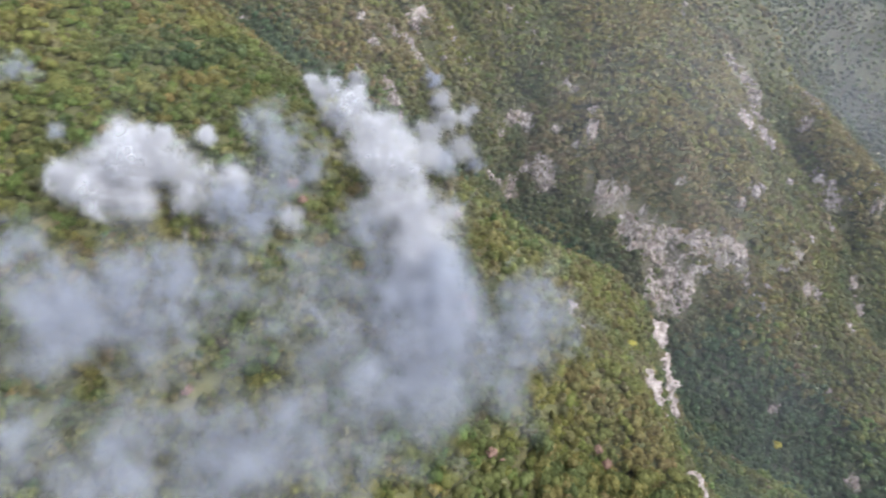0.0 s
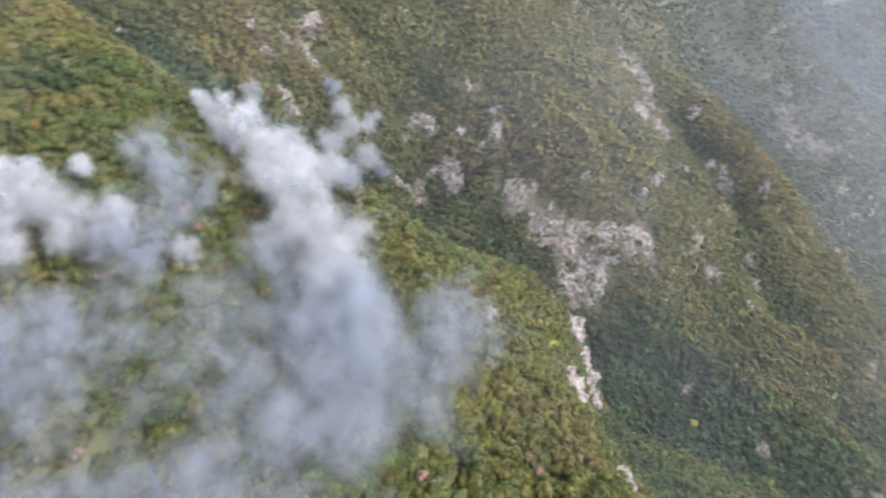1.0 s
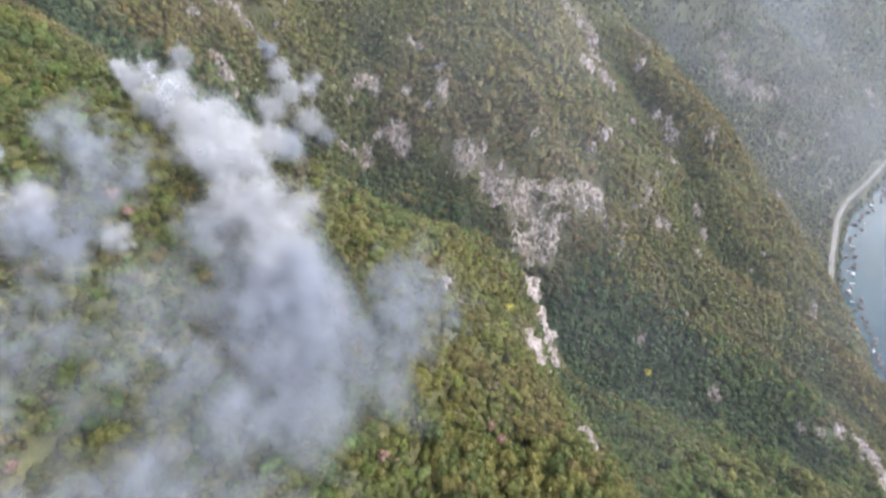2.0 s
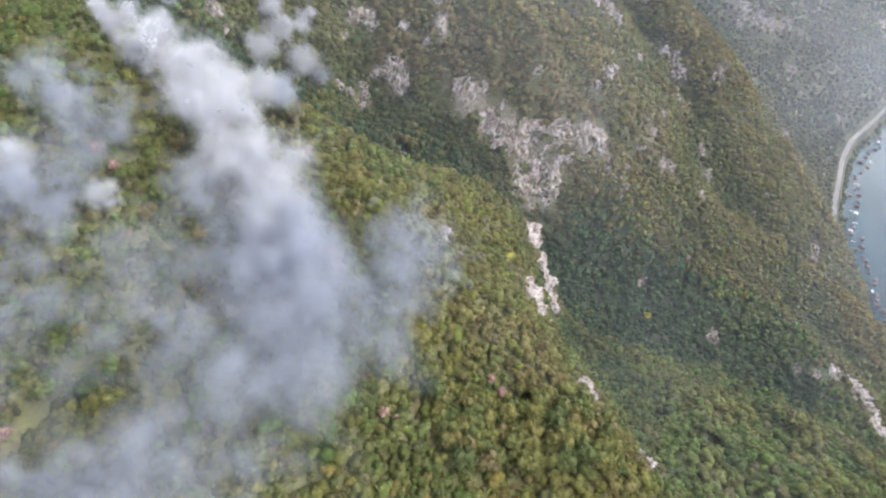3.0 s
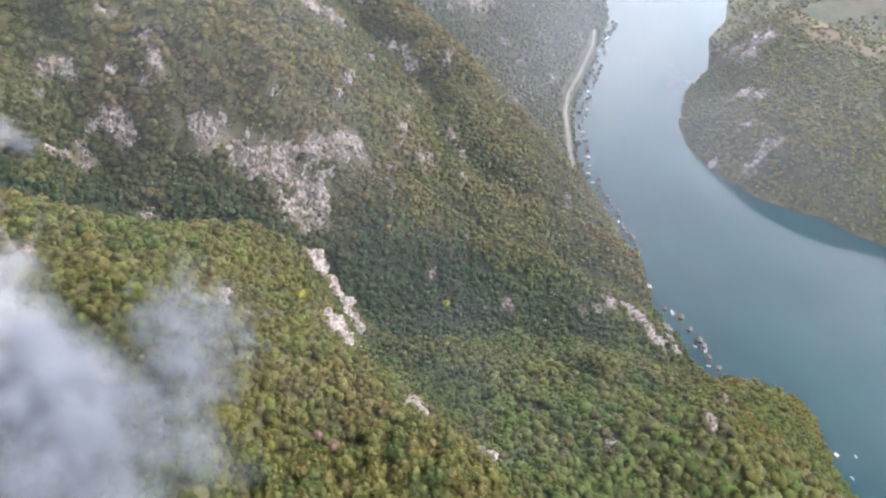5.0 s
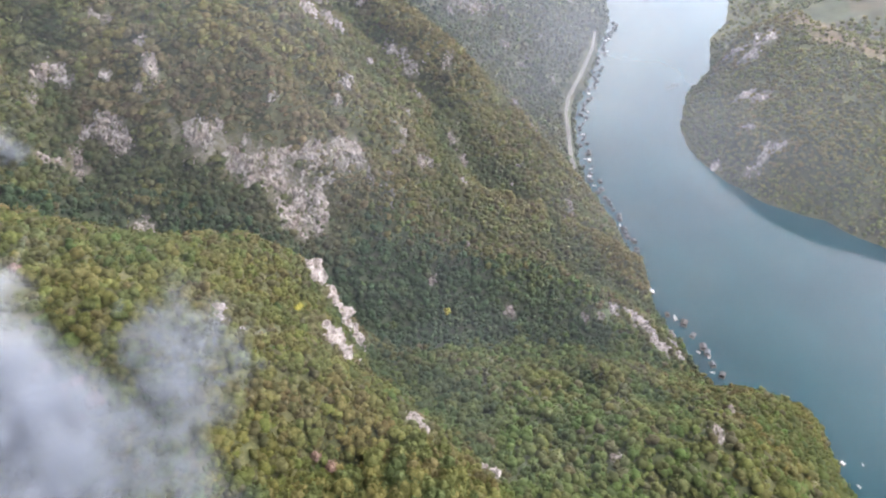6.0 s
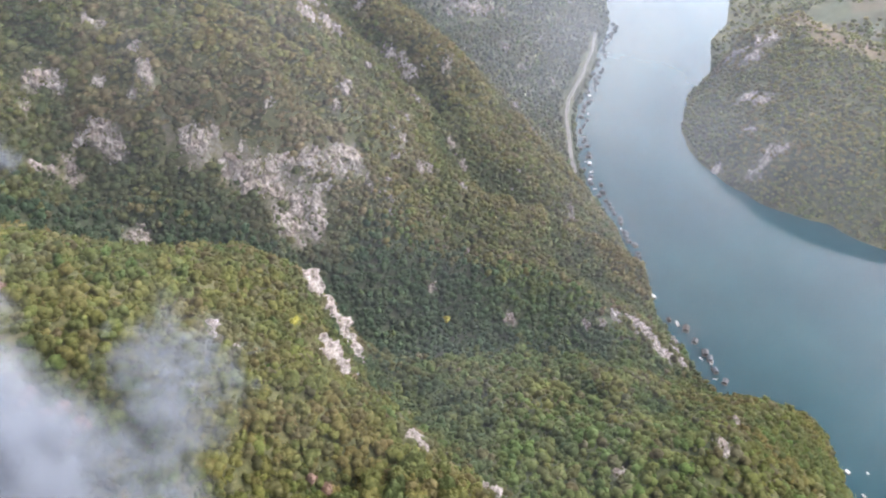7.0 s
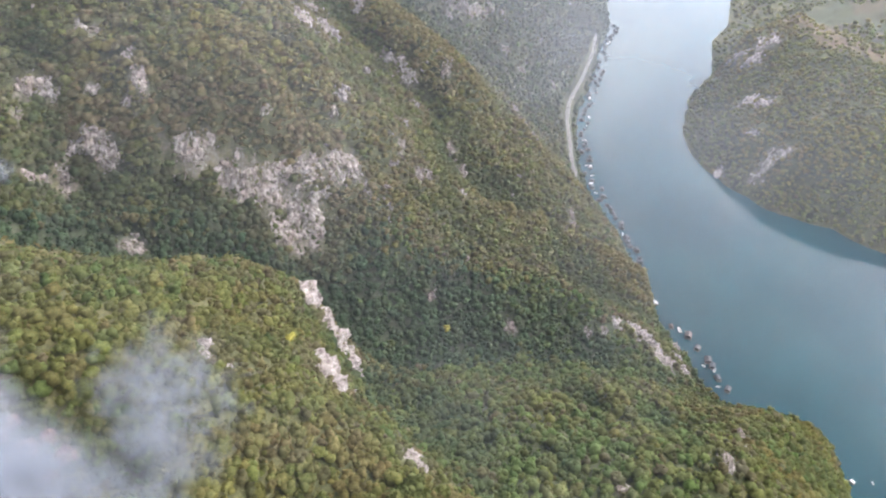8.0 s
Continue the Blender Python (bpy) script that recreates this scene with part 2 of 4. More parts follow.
def landform_nodes():
    rows = []
    for line in (SPUR_CREST, SPUR_EDGE, SPUR_FLANK, SPUR_SLOPE, CLIFF_FOOT, PROMONTORY, PROMONTORY_SOUTH, VALLEY_BED, VALLEY_SOUTH, FACE_FOOT, FACE_LOW,
                 FACE_MID, FACE_HIGH, UPPER, GULLY_ONE, RIB_ONE, RIDGE_TWO, RIDGE_TWO_FLANK, GULLY_TWO, PROMONTORY_NORTH, GULLY_THREE, RIDGE_THREE, GULLY_FOUR, RIDGE_FOUR, RIDGE_FIVE, EAST_BANK, EAST_CREST):
        rows += [(x, y, z - CANOPY) for x, y, z in densified(line, 25)]
    rows += [(x, y, z) for x, y, z in BEHIND + EAST_FIELDS + FAR]
    rows += [(x, y, 0.3) for x, y in densified(WEST_SHORE, 30) + densified(EAST_SHORE, 40)]
    rows += [(x, y, ROAD_HEIGHT) for x, y in densified(ROAD[1:], 30)]
    rows += [(x, y, -16.0) for x, y in densified(RIVER_BED, 60)]
    kept = {}
    for x, y, z in rows:
        kept.setdefault((round(x / 8), round(y / 8)), (x, y, z))
    return np.array(list(kept.values()), float)


NODES = landform_nodes()
_d = np.hypot(NODES[:, None, 0] - NODES[None, :, 0], NODES[:, None, 1] - NODES[None, :, 1])
_n = len(NODES)
_a = np.zeros((_n + 3, _n + 3))
_a[:_n, :_n] = -_d - np.eye(_n) * 3.0
_a[:_n, _n:] = np.c_[np.ones(_n), NODES[:, :2] / 1000]
_a[_n:, :_n] = _a[:_n, _n:].T
WEIGHTS = np.linalg.solve(_a, np.r_[NODES[:, 2], 0, 0, 0])


def base_height(x, y):
    """Height of the bare landform, for arrays of any shape."""
    shape = np.shape(x)
    x, y = np.ravel(x).astype(float), np.ravel(y).astype(float)
    out = np.empty(len(x))
    for i in range(0, len(x), 20000):
        s = slice(i, i + 20000)
        d = np.hypot(x[s, None] - NODES[None, :, 0], y[s, None] - NODES[None, :, 1])
        out[s] = -(d @ WEIGHTS[:_n]) + WEIGHTS[_n] + (WEIGHTS[_n + 1] * x[s] + WEIGHTS[_n + 2] * y[s]) / 1000
    return out.reshape(shape)


def lattice(ix, iy, seed):
    h = (ix * 374761393 + iy * 668265263 + seed * 974711) & 0xFFFFFFFF
    h = ((h ^ (h >> 13)) * 1274126177) & 0xFFFFFFFF
    return ((h ^ (h >> 16)) & 0xFFFF) / 32767.5 - 1


def value_noise(x, y, size, seed):
    """Smooth noise in -1..1 with features of the given size in metres."""
    u, v = np.asarray(x, float) / size, np.asarray(y, float) / size
    iu, iv = np.floor(u).astype(np.int64), np.floor(v).astype(np.int64)
    fu, fv = u - iu, v - iv
    fu, fv = fu * fu * (3 - 2 * fu), fv * fv * (3 - 2 * fv)
    a, b = lattice(iu, iv, seed), lattice(iu + 1, iv, seed)
    c, d = lattice(iu, iv + 1, seed), lattice(iu + 1, iv + 1, seed)
    return (a * (1 - fu) + b * fu) * (1 - fv) + (c * (1 - fu) + d * fu) * fv


def line_distance(x, y, line):
    """Distance in plan to a line of points."""
    best = np.full(np.shape(x), 1e9)
    for a, b in zip(line, line[1:]):
        ax, ay, bx, by = a[0], a[1], b[0], b[1]
        t = np.clip(((x - ax) * (bx - ax) + (y - ay) * (by - ay)) / ((bx - ax) ** 2 + (by - ay) ** 2), 0, 1)
        best = np.minimum(best, np.hypot(x - ax - t * (bx - ax), y - ay - t * (by - ay)))
    return best


def runnel(x, y):
    """Water-worn channels that run down the face: 1 in their bed."""
    across = x * 0.55 + y * 0.83 + 12 * value_noise(x, y, 60, 6) + 4 * value_noise(x, y, 20, 7)
    return np.clip(1 - np.abs(value_noise(across, (x * 0.83 - y * 0.55) * 0.22, 36, 4)) * 2.6, 0, 1)


def terrain(x, y):
    """Height of the ground: the landform with gullies, hummocks and the bench of the road."""
    z = base_height(x, y)
    rough = np.clip(z / 30, 0, 1)
    face = np.clip((line_distance(x, y, FACE_MID) < 400) * (y - 340 + (x - 300) * 0.35) / 60, 0, 1)
    z = z + rough * (3.0 * value_noise(x, y, 38, 1) + 1.6 * value_noise(x, y, 15, 2) + 0.7 * value_noise(x, y, 6, 3) - face * (14.0 * runnel(x, y) + 6.0 * runnel(x * 1.9 + 300, y * 1.9) - 4.5))
    bench = np.clip(1.7 - line_distance(x, y, ROAD) / 5.0, 0, 1)
    return z * (1 - bench) + (ROAD_HEIGHT - 0.6) * bench


# ================= mesh helpers =================
def mesh_from(name, verts, faces, mat, colours=None, smooth=False):
    """A mesh from numpy arrays of vertices and triangles or quads; colours: a tint for every vertex."""
    me = bpy.data.meshes.new(name)
    verts, faces = np.asarray(verts, np.float32), np.asarray(faces, np.int32)
    k = faces.shape[1]
    me.vertices.add(len(verts))
    me.vertices.foreach_set("co", verts.ravel())
    me.loops.add(faces.size)
    me.loops.foreach_set("vertex_index", faces.ravel())
    me.polygons.add(len(faces))
    me.polygons.foreach_set("loop_start", np.arange(0, faces.size, k, dtype=np.int32))
    me.polygons.foreach_set("use_smooth", np.full(len(faces), smooth))
    if colours is not None:
        a = me.attributes.new("tint", "FLOAT_COLOR", "POINT")
        a.data.foreach_set("color", np.c_[colours, np.ones(len(verts))].astype(np.float32).ravel())
    me.update(calc_edges=True)
    me.materials.append(mat)
    return me


def part(name, me, parent=None, label=""):
    ob = new(name, me)
    ob.parent = parent
    return tagged(ob, label) if label else ob


def spread_grid(stops):
    """Grid coordinates from (start, end, step) stretches."""
    return np.concatenate([np.arange(a, b, s) for a, b, s in stops] + [[stops[-1][1]]])


# ================= ground and water =================
# Bare limestone on the slopes: x, y, radius.
SCAR = [(121, 460, 12.1), (142, 450, 11.2), (152, 442, 12.2), (166, 437, 15.3), (180, 427, 15.3), (169, 424, 13.5), (188, 434, 9.5), (208, 429, 9.7), (223, 433, 6.9)]
SPUR_CLIFF = [(127, 331, 3.6), (130, 325, 7.0), (134, 319, 5.0), (136, 313, 7.8), (138, 307, 4.4), (140, 302, 6.2), (142, 296, 3.0), (126, 318, 5.2), (130, 309, 6.0), (133, 301, 3.4), (107, 270, 4.5), (107, 264, 6.0), (105, 258, 6.5), (103, 251, 6.5), (102, 244, 5.0), (110, 258, 4.0),
              (58, 250, 2.9), (57, 244, 2.6), (60, 239, 2.0), (107, 194, 4.6), (111, 198, 3.6), (127, 167, 4.7)]
RIB_ROCKS = [(295, 522, 4.0), (347, 543, 6.5), (346, 533, 6.5), (324, 493, 5.0), (293, 464, 3.8), (277, 445, 5.4), (268, 437, 3.6), (281, 430, 5.5), (290, 431, 4.6),
    (346, 469, 5.2), (349, 460, 6.8), (320, 422, 3.9), (235, 461, 6.0), (223, 451, 4.2), (221, 427, 6.7), (216, 430, 5.0), (226, 421, 3.4), (371, 510, 5.3), (587,
    639, 6.2), (566, 601, 6.0), (455, 478, 4.1), (444, 402, 5.7), (437, 392, 3.9), (246, 368, 4.0), (292, 324, 5.0), (339, 554, 4.9)]
FACE_PATCHES = [(112, 493, 4.8), (110, 482, 5.5), (109, 478, 4.7), (73, 484, 7.2), (76, 480, 8.0), (76, 478, 8.1), (61, 487, 4.9), (48, 477, 4.9), (50, 482, 4.0),
    (55, 518, 8.4), (63, 513, 5.8), (83, 494, 4.0), (41, 504, 4.1), (32, 477, 4.0), (95, 528, 4.2), (100, 524, 5.0), (125, 460, 7.9), (117, 463, 4.0), (254, 539,
    11.5), (280, 568, 7.3), (286, 562, 6.2), (69, 437, 6.7), (64, 440, 4.3), (98, 479, 3.6), (170, 446, 3.1)]
PILLARS = [(-55, 476, 4.7), (-43, 499, 4.4), (-32, 501, 5.8), (-27, 516, 5.9), (-23, 525, 5.6), (-24, 498, 4.5), (-45, 464, 5.0), (-40, 455, 5.8), (-35, 449, 3.7),
    (-144, 470, 3.5), (-64, 484, 3.9), (50, 480, 4.1), (38, 480, 3.7), (70, 484, 6.9), (79, 477, 5.5)]
FAR_PATCHES = [(256, 605, 7.4), (275, 615, 10.0), (284, 609, 10.0), (282, 595, 10.5), (288, 581, 6.9), (294, 570, 5.7), (355, 642, 5.1), (361, 635, 7.7), (343, 609,
    6.2), (609, 899, 5.7), (635, 883, 7.7), (616, 848, 12.1), (624, 825, 14.8), (645, 816, 14.0), (663, 810, 12.2), (691, 816, 9.6), (607, 807, 5.5), (714, 808,
    5.8), (676, 757, 7.4), (769, 779, 6.0), (687, 731, 5.6), (712, 743, 5.7), (740, 715, 5.8), (1012, 956, 16.2), (984, 913, 12.1), (576, 624, 4.8)]
SHORE_CLIFF = [(359, 298, 4.5), (374, 294, 5.1), (397, 297, 6.3), (417, 292, 6.5), (419, 284, 7.1), (426, 276, 6.6), (431, 266, 7.8), (433, 258, 8.4), (476, 276,
    6.0), (454, 250, 6.4), (461, 264, 4.7), (312, 143, 4.3), (289, 132, 3.6), (263, 129, 4.1), (268, 134, 4.5), (202, 152, 4.0), (370, 160, 3.6), (524, 149, 5.6),
    (376, 143, 2.7), (141, 183, 2.4)]
EAST_PATCHES = [(1021, 540, 18.7), (993, 537, 13.8), (1007, 571, 14.2), (912, 487, 15.0), (903, 462, 14.7), (823, 382, 14.5), (808, 388, 11.6), (796, 389, 9.5), (790, 439, 8.8),
                (841, 434, 9.0)]
BARE = [(*p, terrain(np.array([p[0]]), np.array([p[1]]))[0]) for p in SCAR + FACE_PATCHES + RIB_ROCKS + SPUR_CLIFF + SHORE_CLIFF + FAR_PATCHES + PILLARS + EAST_PATCHES]


def rockiness(x, y):
    """How bare the rock lies, 0 to 1, by the distance along the slope."""
    z = terrain(x, y)
    r = np.zeros(np.shape(x))
    for cx, cy, size, cz in BARE:
        size = size * (1.3 if 240 < cz < 285 and cx < 150 else 1.22)
        d = np.sqrt((x - cx) ** 2 + (y - cy) ** 2 + (0.8 * (z - cz)) ** 2) / size
        r = np.maximum(r, np.clip(1.45 - d, 0, 1))
    ragged = 0.55 * value_noise(x + 0.4 * z, y + 0.5 * z, 7, 71) + 0.45 * value_noise(x - 0.5 * z, y + 0.3 * z, 3.2, 72)
    return np.clip(r * 1.1 + np.where(r > 0, ragged * 0.85 - 0.16, 0), 0, 1)


def halo(x, y):
    """Nearness to bare rock, 0 to 1, over twice the reach of each patch."""
    r = np.zeros(np.shape(x))
    for cx, cy, size, _ in BARE:
        r = np.maximum(r, np.clip(1.5 - np.hypot(x - cx, y - cy) / (size * 1.7), 0, 1))
    return r


def build_ground():
    gx = spread_grid([(-4600, -1000, 400), (-1000, -280, 40), (-280, 640, 4), (640, 1030, 6), (1030, 1500, 12), (1500, 2400, 60), (2400, 4800, 300)])
    gy = spread_grid([(-4600, -800, 400), (-800, 0, 50), (0, 60, 10), (60, 640, 4), (640, 880, 6), (880, 1300, 12), (1300, 2400, 60), (2400, 4800, 300)])
    xx, yy = np.meshgrid(gx, gy)
    zz = terrain(xx, yy)
    w, h = len(gx), len(gy)
    i = (np.arange(h - 1)[:, None] * w + np.arange(w - 1)[None, :]).ravel()
    me = mesh_from("ground", np.stack([xx, yy, zz], -1).reshape(-1, 3), np.stack([i, i + 1, i + w + 1, i + w], -1), HILLSIDE, smooth=True)
    x, y = xx.ravel(), yy.ravel()
    rock = rockiness(x, y)
    me.attributes.new("rock", "FLOAT", "POINT").data.foreach_set("value", rock.astype(np.float32))
    farm = np.clip((x - 1110) / 30, 0, 1) * np.clip((y - 330) / 30, 0, 1) * np.clip((660 - y) / 30, 0, 1) * np.clip((terrain(x, y) - 8) / 5, 0, 1)
    strip = lattice(np.floor((x * 0.8 + y * 0.6) / 55).astype(np.int64), np.floor((y * 0.8 - x * 0.6) / 130).astype(np.int64), 5) * 0.5 + 0.5
    hues = np.array([(0.05, 0.058, 0.03), (0.082, 0.066, 0.042), (0.095, 0.074, 0.052), (0.06, 0.06, 0.036)])[np.clip((strip * 4).astype(int), 0, 3)]
    me.attributes.new("field", "FLOAT_COLOR", "POINT").data.foreach_set("color", np.c_[hues, np.ones(len(x))].astype(np.float32).ravel())
    brown = np.clip(1.4 - line_distance(x, y, EAST_CREST[3:6]) / 38, 0, 0.8)[:, None]
    shade = np.array((0.85, 0.66, 0.66, 0.66, 0.66, 0.82))[zone_of(x, y)] + 0.20 * value_noise(x, y, 26, 91) + 0.16 * value_noise(x, y, 9, 92)
    cover = (SHARES @ PALETTE / SHARES.sum(1)[:, None])[zone_of(x, y)] * shade[:, None] * (1 - brown) + np.array((0.17, 0.125, 0.08)) * brown
    me.attributes.new("cover", "FLOAT_COLOR", "POINT").data.foreach_set("color", np.c_[cover, np.ones(len(x))].astype(np.float32).ravel())
    me.attributes.new("fieldness", "FLOAT", "POINT").data.foreach_set("value", (farm * 0.85).astype(np.float32))
    return tagged(new("ground", me), "steep limestone canyon slopes with dry grass and scree", "hillside", kind="structure")


bm = bmesh.new()
bmesh.ops.create_grid(bm, x_segments=24, y_segments=24, size=2600)
bmesh.ops.translate(bm, vec=(1500, 600, 0.0), verts=bm.verts)
water_mesh = bpy.data.meshes.new("water")
bm.to_mesh(water_mesh)
bm.free()
water_mesh.materials.append(WATER)
water = tagged(new("water", water_mesh), "calm teal lake water reflecting a cloudy sky", "water", kind="structure")


# ================= forest =================
def icosphere(level):
    b = bmesh.new()
    bmesh.ops.create_icosphere(b, subdivisions=level, radius=1.0)
    v = np.array([tuple(q.co) for q in b.verts])
    f = np.array([[q.index for q in t.verts] for t in b.faces if t.normal.z > -0.6])  # no hidden underside
    b.free()
    return v, f


ICO = {1: icosphere(1)}


def crown_template(rng, lobes, level, tufts, leaf=0.17):
    """A broad crown, 1 m in radius and about 1.9 m high over its base: lumpy leaf masses with loose leaf sprays round them."""
    vs, fs, count = [], [], 0
    sv, sf = ICO[level]
    for k in range(lobes):
        if k == 0:
            c, r = np.array([0, 0, 0.85]), 0.66
        else:
            a, up = rng.uniform(0, 2 * math.pi), rng.uniform(-0.25, 0.85)
            c = np.array([math.cos(a) * 0.56 * math.sqrt(1 - up * up), math.sin(a) * 0.56 * math.sqrt(1 - up * up), 0.85 + 0.62 * up])
            r = rng.uniform(0.30, 0.48)
        v = sv * (r * rng.uniform(0.78, 1.22, (len(sv), 1))) + c
        vs.append(v)
        fs.append(sf + count)
        count += len(v)
    for k in range(tufts):
        d = rng.normal(size=3)
        d /= np.linalg.norm(d)
        d[2] = abs(d[2]) * 1.0 - 0.15
        c = np.array([0, 0, 0.85]) + d * np.array([0.95, 0.95, 0.9]) * rng.uniform(0.75, 1.08)
        t = c + rng.normal(size=(3, 3)) * leaf
        vs.append(t)
        fs.append(np.array([[0, 1, 2]]) + count)
        count += 3
    return np.concatenate(vs), np.concatenate(fs)


def scatter(x0, x1, y0, y1, spacing, seed):
    """Jittered planting points, denser on steep ground, so that crowns cover the slope."""
    rng = np.random.default_rng(seed)
    fine = spacing * 0.62
    gx, gy = np.meshgrid(np.arange(x0, x1, fine), np.arange(y0, y1, fine))
    x = (gx + rng.uniform(-0.7, 0.7, gx.shape) * fine).ravel()
    y = (gy + rng.uniform(-0.7, 0.7, gy.shape) * fine).ravel()
    e = 3.0
    z = base_height(x, y)
    sx, sy = (base_height(x + e, y) - z) / e, (base_height(x, y + e) - z) / e
    steep = np.sqrt(1 + sx * sx + sy * sy)
    keep = rng.uniform(size=len(x)) < 0.384 * steep
    keep &= z > 0.8
    return x[keep], y[keep], np.minimum(steep[keep], 4)


PALETTE = np.array([(0.100, 0.112, 0.044), (0.128, 0.132, 0.050), (0.155, 0.146, 0.054), (0.162, 0.132, 0.060), (0.132, 0.114, 0.070), (0.080, 0.100, 0.048),
                    (0.044, 0.068, 0.040), (0.058, 0.082, 0.047), (0.126, 0.118, 0.080), (0.098, 0.132, 0.046)])
# Shares of the palette on the spur, in the valley, on the rock face, on the promontory and over the water.
SHARES = np.array([(22, 24, 15, 10, 5, 11, 2, 3, 2, 8), (10, 3, 0, 0, 0, 20, 32, 34, 0, 6), (26, 18, 8, 8, 14, 11, 2, 5, 14, 4),
                   (20, 10, 4, 1, 3, 22, 3, 11, 3, 28), (16, 8, 1, 1, 10, 20, 8, 14, 20, 4), (26, 22, 10, 9, 16, 8, 1, 3, 8, 0)])


VALLEY_FLOOR = [(150, 366), (205, 350), (262, 342), (338, 308)]


def zone_of(x, y):
    """0 spur, 1 valley, 2 face, 3 promontory and valley mouth, 4 far hills, 5 the hill across the lake."""
    zone = np.full(np.shape(x), 2)
    crest = np.interp(x, [p[0] for p in SPUR_CREST], [p[1] for p in SPUR_CREST])
    zone[(x < 134) & (y < crest + 6)] = 0
    zone[(x >= 122) & (y < 300) & (x < 600)] = 3
    zone[(x > 275 + 0.6 * (y - 130)) & (y < 235) & (x < 520)] = 0
    zone[(x > 600) | (y > 700)] = 4
    zone[(x > 740) & (y < 0.62 * x + 60)] = 5
    wobble = 14 * value_noise(x, y, 30, 21)
    valley = line_distance(x, y, VALLEY_BED[:7]) + wobble < 30
    valley |= line_distance(x, y, VALLEY_FLOOR) + wobble < 45
    zone[valley & (zone != 0)] = 1
    return zone


ground = build_ground()


def hollowness(x, y, reach):
    """Above 0 in gullies and below 0 on ribs, by the ground at the given reach round about."""
    around = sum(base_height(x + a * reach, y + b * reach) for a, b in ((1, 0), (-1, 0), (0, 1), (0, -1))) / 4
    return (around - base_height(x, y)) / (0.22 * reach)


def forest_colours(x, y, rng):
    zone = zone_of(x + 7 * rng.normal(size=len(x)), y + 7 * rng.normal(size=len(x)))
    # neighbouring trees tend to share a kind: a slow noise shifts the draw
    draw = 0.9 * value_noise(x, y, 95, 29) + 1.1 * value_noise(x, y, 42, 30) + 1.1 * value_noise(x, y, 17, 31) + 0.5 * rng.normal(size=len(x))
    draw += np.where(zone == 2, 0.5 - 1.8 * runnel(x, y) - 0.8 * runnel(x * 1.9 + 300, y * 1.9), 0)
    # damp hollows hold darker, greener trees; dry ribs are olive and brown
    draw -= np.where(zone == 0, 0.5, 1.6) * np.clip(hollowness(x, y, 16) + 0.8 * hollowness(x, y, 45), -1.2, 1.0)
    draw = 1 / (1 + np.exp(-1.3 * draw))
    out = np.empty((len(x), 3))
    order = np.argsort(PALETTE @ np.array([0.9, 0.4, 0.2]))
    for k in range(6):
        share = np.cumsum(SHARES[k][order]) / SHARES[k].sum()
        pick = order[np.clip(np.searchsorted(share, draw), 0, len(order) - 1)]
        out[zone == k] = PALETTE[pick][zone == k]
    # autumn patches on the spur
    turned = np.clip(1.6 * value_noise(x, y, 34, 35) + 0.8 * value_noise(x, y, 9, 36) + 0.5 * rng.normal(size=len(x)) - 0.75, 0, 0.8)[:, None] * (zone == 0)[:, None]
    out = out * (1 - turned) + np.array((0.185, 0.135, 0.06)) * turned
    keep_own = np.array((0.92, 0.76, 0.62, 0.76, 0.6, 0.5))[zone][:, None]
    out = keep_own * out + (1 - keep_own) * np.array([(SHARES[k] / SHARES[k].sum()) @ PALETTE for k in range(6)])[zone]
    # dry, half-bare scrub round the outcrops
    dry = np.clip(halo(x, y) * 1.2 + 0.5 * value_noise(x, y, 11, 33) - 0.1, 0, 0.75)[:, None] * np.where(zone == 1, 0.3, np.clip(0.8 - 0.9 * hollowness(x, y, 16), 0, 1))[:, None]
    out = out * (1 - dry) + np.array((0.150, 0.128, 0.088)) * dry
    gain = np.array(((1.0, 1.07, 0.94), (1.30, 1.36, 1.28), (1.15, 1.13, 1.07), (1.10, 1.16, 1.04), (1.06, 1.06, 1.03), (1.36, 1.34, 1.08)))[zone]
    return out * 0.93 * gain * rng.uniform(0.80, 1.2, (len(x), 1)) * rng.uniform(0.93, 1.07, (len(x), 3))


def plant(name, label, x, y, size, templates, seed, sink=0.35):
    """One joined wood: a crown from the templates at every point, turned, scaled and tinted."""
    rng = np.random.default_rng(seed)
    z = terrain(x, y)
    tint = forest_colours(x, y, rng)
    turn, which = rng.uniform(0, 2 * math.pi, len(x)), rng.integers(0, len(templates), len(x))
    vs, fs, cs, count = [], [], [], 0
    for k, (tv, tf) in enumerate(templates):
        m = np.nonzero(which == k)[0]
        if not len(m):
            continue
        c, s, r = np.cos(turn[m])[:, None], np.sin(turn[m])[:, None], size[m][:, None]
        px = (tv[None, :, 0] * c - tv[None, :, 1] * s) * r + x[m][:, None]
        py = (tv[None, :, 0] * s + tv[None, :, 1] * c) * r + y[m][:, None]
        tall = (rng.uniform(0.75, 1.3, len(m)) * np.array((0.78, 1.0, 0.68, 0.9, 1.0, 0.8))[zone_of(x[m], y[m])])[:, None]
        pz = tv[None, :, 2] * r * tall + z[m][:, None] + sink * r
        v = np.stack([px, py, pz], -1).reshape(-1, 3)
        f = (tf[None] + (np.arange(len(m)) * len(tv))[:, None, None]).reshape(-1, 3) + count
        vs.append(v)
        fs.append(f)
        cs.append(np.repeat(tint[m], len(tv), 0))
        count += len(v)
    me = mesh_from(name, np.concatenate(vs), np.concatenate(fs), LEAVES, np.concatenate(cs), smooth=True)
    return tagged(new(name, me), label, "woodland", kind="stuff")


TREE_STAND = (34, 106, 152, 206)  # the stretch of the spur whose trees are things of their own


